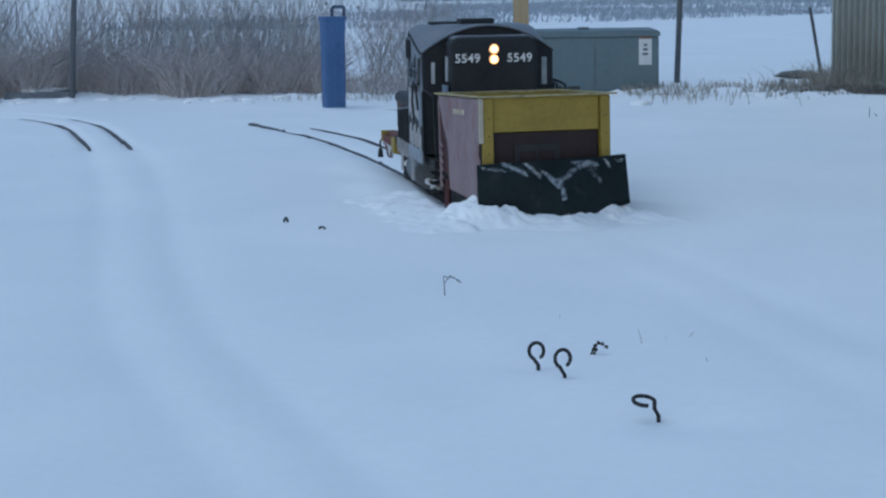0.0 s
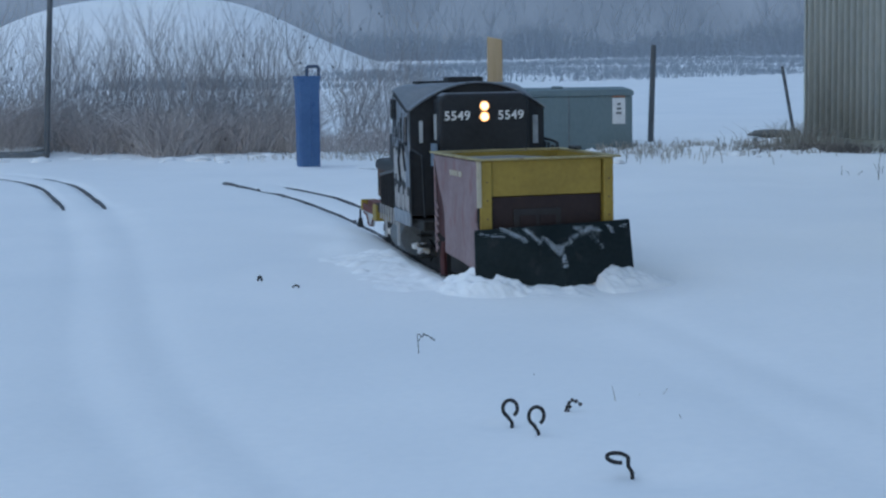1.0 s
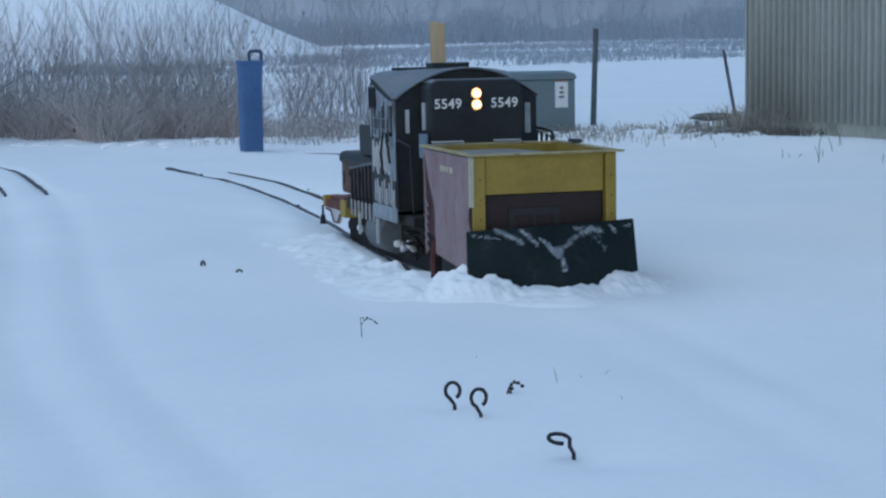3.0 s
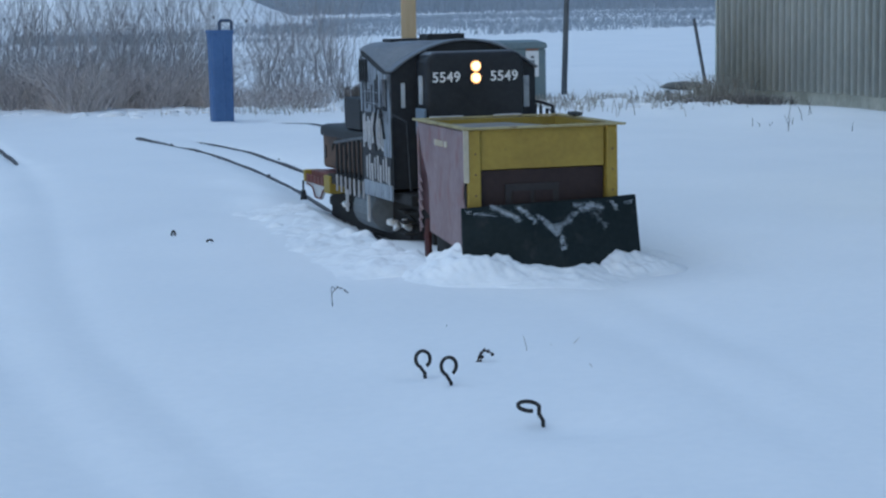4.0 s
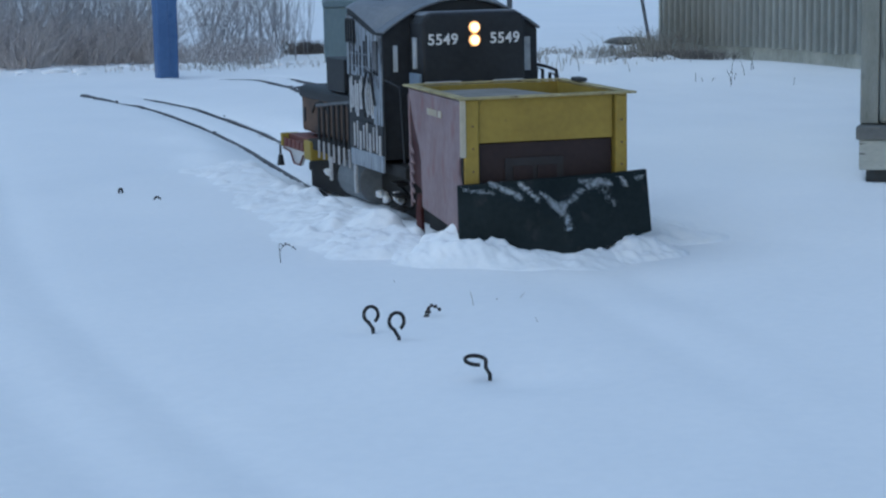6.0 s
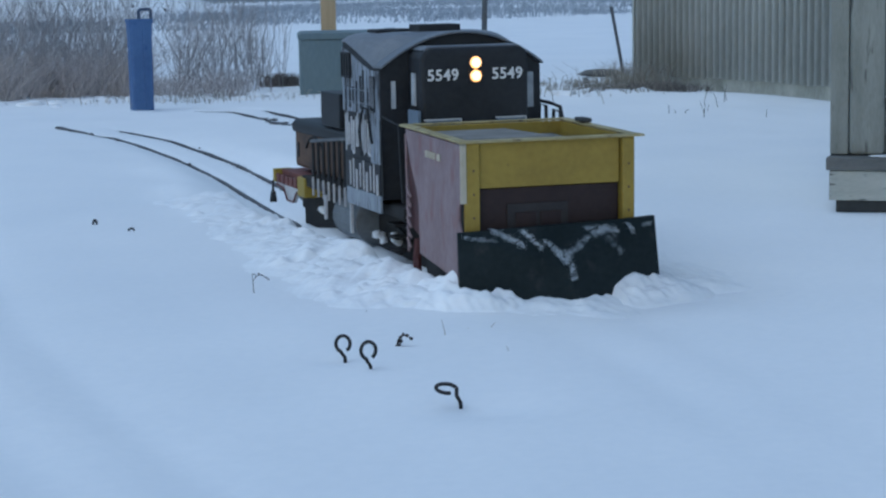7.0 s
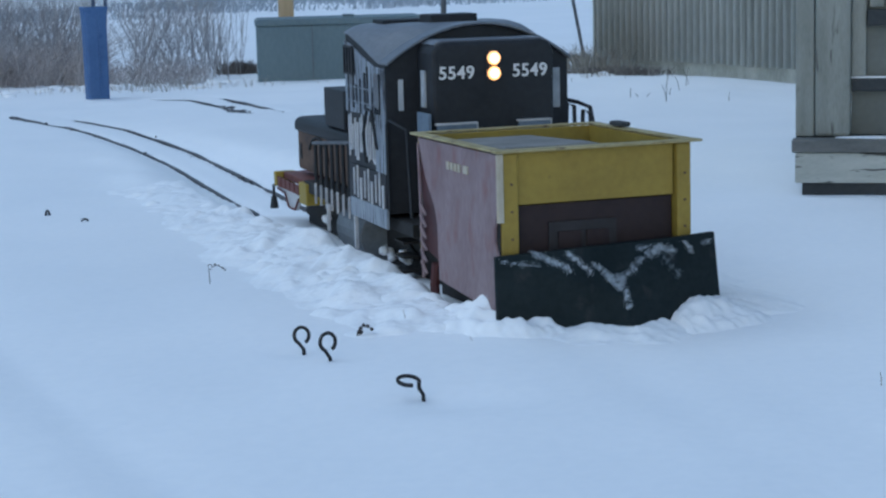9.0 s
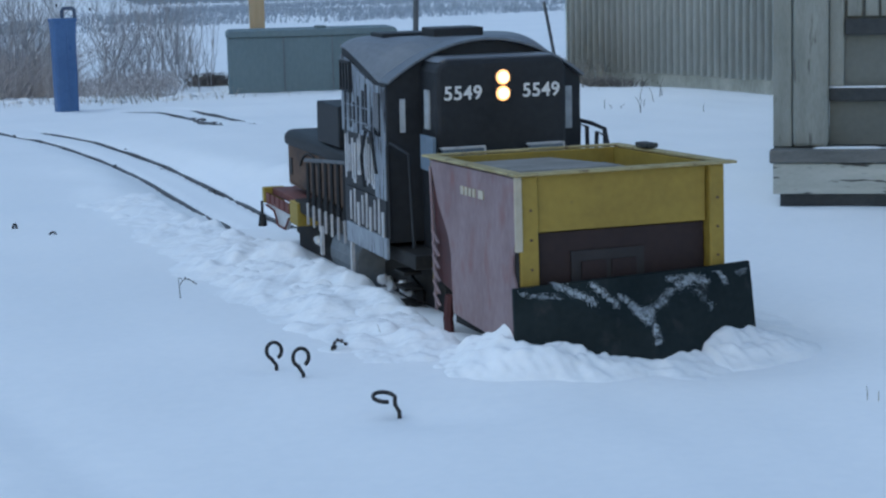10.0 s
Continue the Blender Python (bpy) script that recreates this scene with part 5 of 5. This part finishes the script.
# ---------------------------------------------------------------- ploughed snow
def snow_patch(name, x0, x1, y0, y1, envelope, seed, clods, sizes, label, group, step_=0.0065, soften=7):
    """Loose snow as a lumpy sheet: an envelope with rounded clods standing out of it, its edges under the surface."""
    rnd = np.random.RandomState(seed)
    xs, ys = np.arange(x0, x1 + 1e-6, step_), np.arange(y0, y1 + 1e-6, step_)
    gx, gy = np.meshgrid(xs, ys)
    env = envelope(gx, gy)
    wob = 1 + 0.22 * waves(gx, gy, seed, 28.0) + 0.10 * waves(gx, gy, seed + 1, 75.0)
    z = env * wob
    for _ in range(clods):
        cx, cy = rnd.uniform(x0, x1), rnd.uniform(y0, y1)
        e = float(envelope(np.array([[cx]]), np.array([[cy]]))[0, 0])
        if e < 0.012:
            continue
        r = (sizes[0] + (sizes[1] - sizes[0]) * rnd.uniform(0, 1) ** 2.6) * (0.6 + 0.4 * min(1.0, e / 0.06))
        a, q = rnd.uniform(0, math.pi), rnd.uniform(0.7, 1.6)
        u, v = (gx - cx) * math.cos(a) + (gy - cy) * math.sin(a), (gy - cy) * math.cos(a) - (gx - cx) * math.sin(a)
        d2 = (u / q) ** 2 + v ** 2
        dome = np.sqrt(np.maximum(0, r * r - d2)) * rnd.uniform(0.35, 0.85) + e * rnd.uniform(0.6, 0.95)
        z = np.where(d2 < r * r, np.maximum(z, dome), z)
    for _ in range(soften):
        z[1:-1, 1:-1] = (z[1:-1, 1:-1] * 2 + z[:-2, 1:-1] + z[2:, 1:-1] + z[1:-1, :-2] + z[1:-1, 2:]) / 6
    z += (0.0030 * waves(gx, gy, seed + 2, 70.0) + 0.0020 * waves(gx, gy, seed + 3, 190.0)) * np.clip(env / 0.03, 0, 1)
    edge = np.minimum(np.minimum(gx - x0, x1 - gx), np.minimum(gy - y0, y1 - gy))
    z = z - 0.006 - 0.012 * (1 - np.clip(env / 0.022, 0, 1)) - 0.03 * (1 - np.clip(env / 0.005, 0, 1)) - 0.05 * (1 - np.clip(edge / 0.05, 0, 1))
    n, m = len(xs), len(ys)
    me = bpy.data.meshes.new(name)
    idx = np.arange(n * m).reshape(m, n)
    q = np.stack([idx[:-1, :-1], idx[:-1, 1:], idx[1:, 1:], idx[1:, :-1]], -1).reshape(-1, 4)
    me.from_pydata(np.stack([gx, gy, z], -1).reshape(-1, 3).tolist(), [], q.tolist())
    me.polygons.foreach_set("use_smooth", [True] * len(me.polygons))
    me.materials.append(SNOW_LUMP)
    return tagged(new(name, me), label, "loose snow", group)


def blade_line(x):
    """How far forward the blade's foot stands at x, in the car's space."""
    return np.where(x < 0.015, -0.11 + 0.09 * np.clip((0.015 - x) / 0.25, 0, 1), -0.11 + 0.09 * np.clip((x - 0.015) / 0.24, 0, 1))


def wave_envelope(centre, wide, high, reach, trail=0.09):
    def env(x, y):
        ahead = blade_line(x) - y
        return high * np.exp(-((x - centre) / wide) ** 2) * np.where(ahead > 0, np.exp(-(ahead / reach) ** 2), np.exp(-(ahead / trail) ** 2))
    return env


WAVES = [
    snow_patch("snow_mound", -0.58, 0.20, -0.36, 0.46, wave_envelope(-0.205, 0.145, 0.068, 0.090, 0.24), 31, 1300, (0.003, 0.026), "crumbling snow heaped against the plow blade", "snow pushed by the plow", 0.005, 2),
    snow_patch("snow_mound", 0.08, 0.48, -0.32, 0.22, wave_envelope(0.215, 0.115, 0.050, 0.085), 57, 620, (0.003, 0.024), "snow curling off the plow blade's far wing", "snow pushed by the plow", 0.005, 2),
    snow_patch("snow_mound", -0.40, 0.40, -0.46, -0.02, wave_envelope(0.00, 0.24, 0.024, 0.14), 83, 500, (0.003, 0.026), "low loose snow ahead of the plow point", "snow pushed by the plow", 0.0065, 3),
]


def berm_envelope(high):
    # local x runs away from the track, 0 at the track's centre
    def env(x, y):
        return high * step(x, 0.195, 0.270) * np.exp(-(np.maximum(0, x - 0.27) / 0.22) ** 2) * np.exp(-(y / 0.17) ** 4)
    return env


BERMS = []
RND = random.Random(77)
TRAVEL = 0.0
for K in range(1, len(MAIN) - 1):
    TRAVEL += (MAIN[K] - MAIN[K - 1]).length
    if TRAVEL < 0.15 or not 3.3 < MAIN[K].y < 6.6:
        continue
    TRAVEL = 0.0
    WAY = (MAIN[K + 1] - MAIN[K - 1]).normalized()
    for SIGN in (-1, 1):
        HIGH = (0.045 if SIGN < 0 else 0.028) * RND.uniform(0.8, 1.2) * (1.0 if MAIN[K].y < 5.2 else 0.62)
        TURN = math.degrees(math.atan2(WAY.y, WAY.x)) - 90 + (180 if SIGN < 0 else 0)
        OB = snow_patch("snow_berm", 0.15, 0.70, -0.21, 0.21, berm_envelope(HIGH), RND.randint(1, 9999), 90, (0.010, 0.048), "rough berm of snow thrown beside the track", "berms along the track", 0.0075)
        BERMS.append((OB, MAIN[K].copy(), TURN, SIGN))


def motions():
    walk(plow_car, CAR_ROWS)
    walk(locomotive, LOCO_ROWS)
    # heaps ride with the blade and roll a little
    for ob, amp, ph in ((WAVES[0], 0.010, 0.0), (WAVES[1], 0.008, 1.7), (WAVES[2], 0.008, 3.1)):
        rows = []
        for k in range(41):
            t = k * 0.25
            m = along(CAR_ROWS, t)
            flat = Matrix.Translation((m.translation.x, m.translation.y, 0)) @ m.to_3x3().to_4x4()
            rows.append((t, flat @ pose(amp * 0.6 * math.sin(2.1 * t + ph), amp * math.sin(3.7 * t + ph), amp * math.sin(5.3 * t + 2 * ph), 2 * math.sin(2.9 * t + ph), 2 * math.sin(4.1 * t + ph), 3 * math.sin(1.9 * t))))
        walk(ob, rows)
    # berms are heaved up as the blade passes and stay
    for ob, p, turn, side in BERMS:
        high = pose(p.x, p.y, 0.0, 0, 0, turn)
        if p.y > 5.86:
            ob.matrix_basis = high
            continue
        passing = next((k * 0.05 for k in range(201) if along(CAR_ROWS, k * 0.05).translation.y < p.y + 0.02), None)
        low = pose(p.x, p.y + 0.03, -0.16, 0, 14, turn)
        if passing is None:
            ob.matrix_basis = low
            continue
        rows = [(0.0, low)]
        if passing - 0.15 > 0.05:
            rows.append((passing - 0.15, low))
        if passing + 0.45 < 9.9:
            rows += [(passing + 0.45, high), (10.0, high)]
        else:
            rows.append((10.0, low.lerp(high, (10.0 - passing + 0.15) / 0.6)))
        walk(ob, rows)


motions()
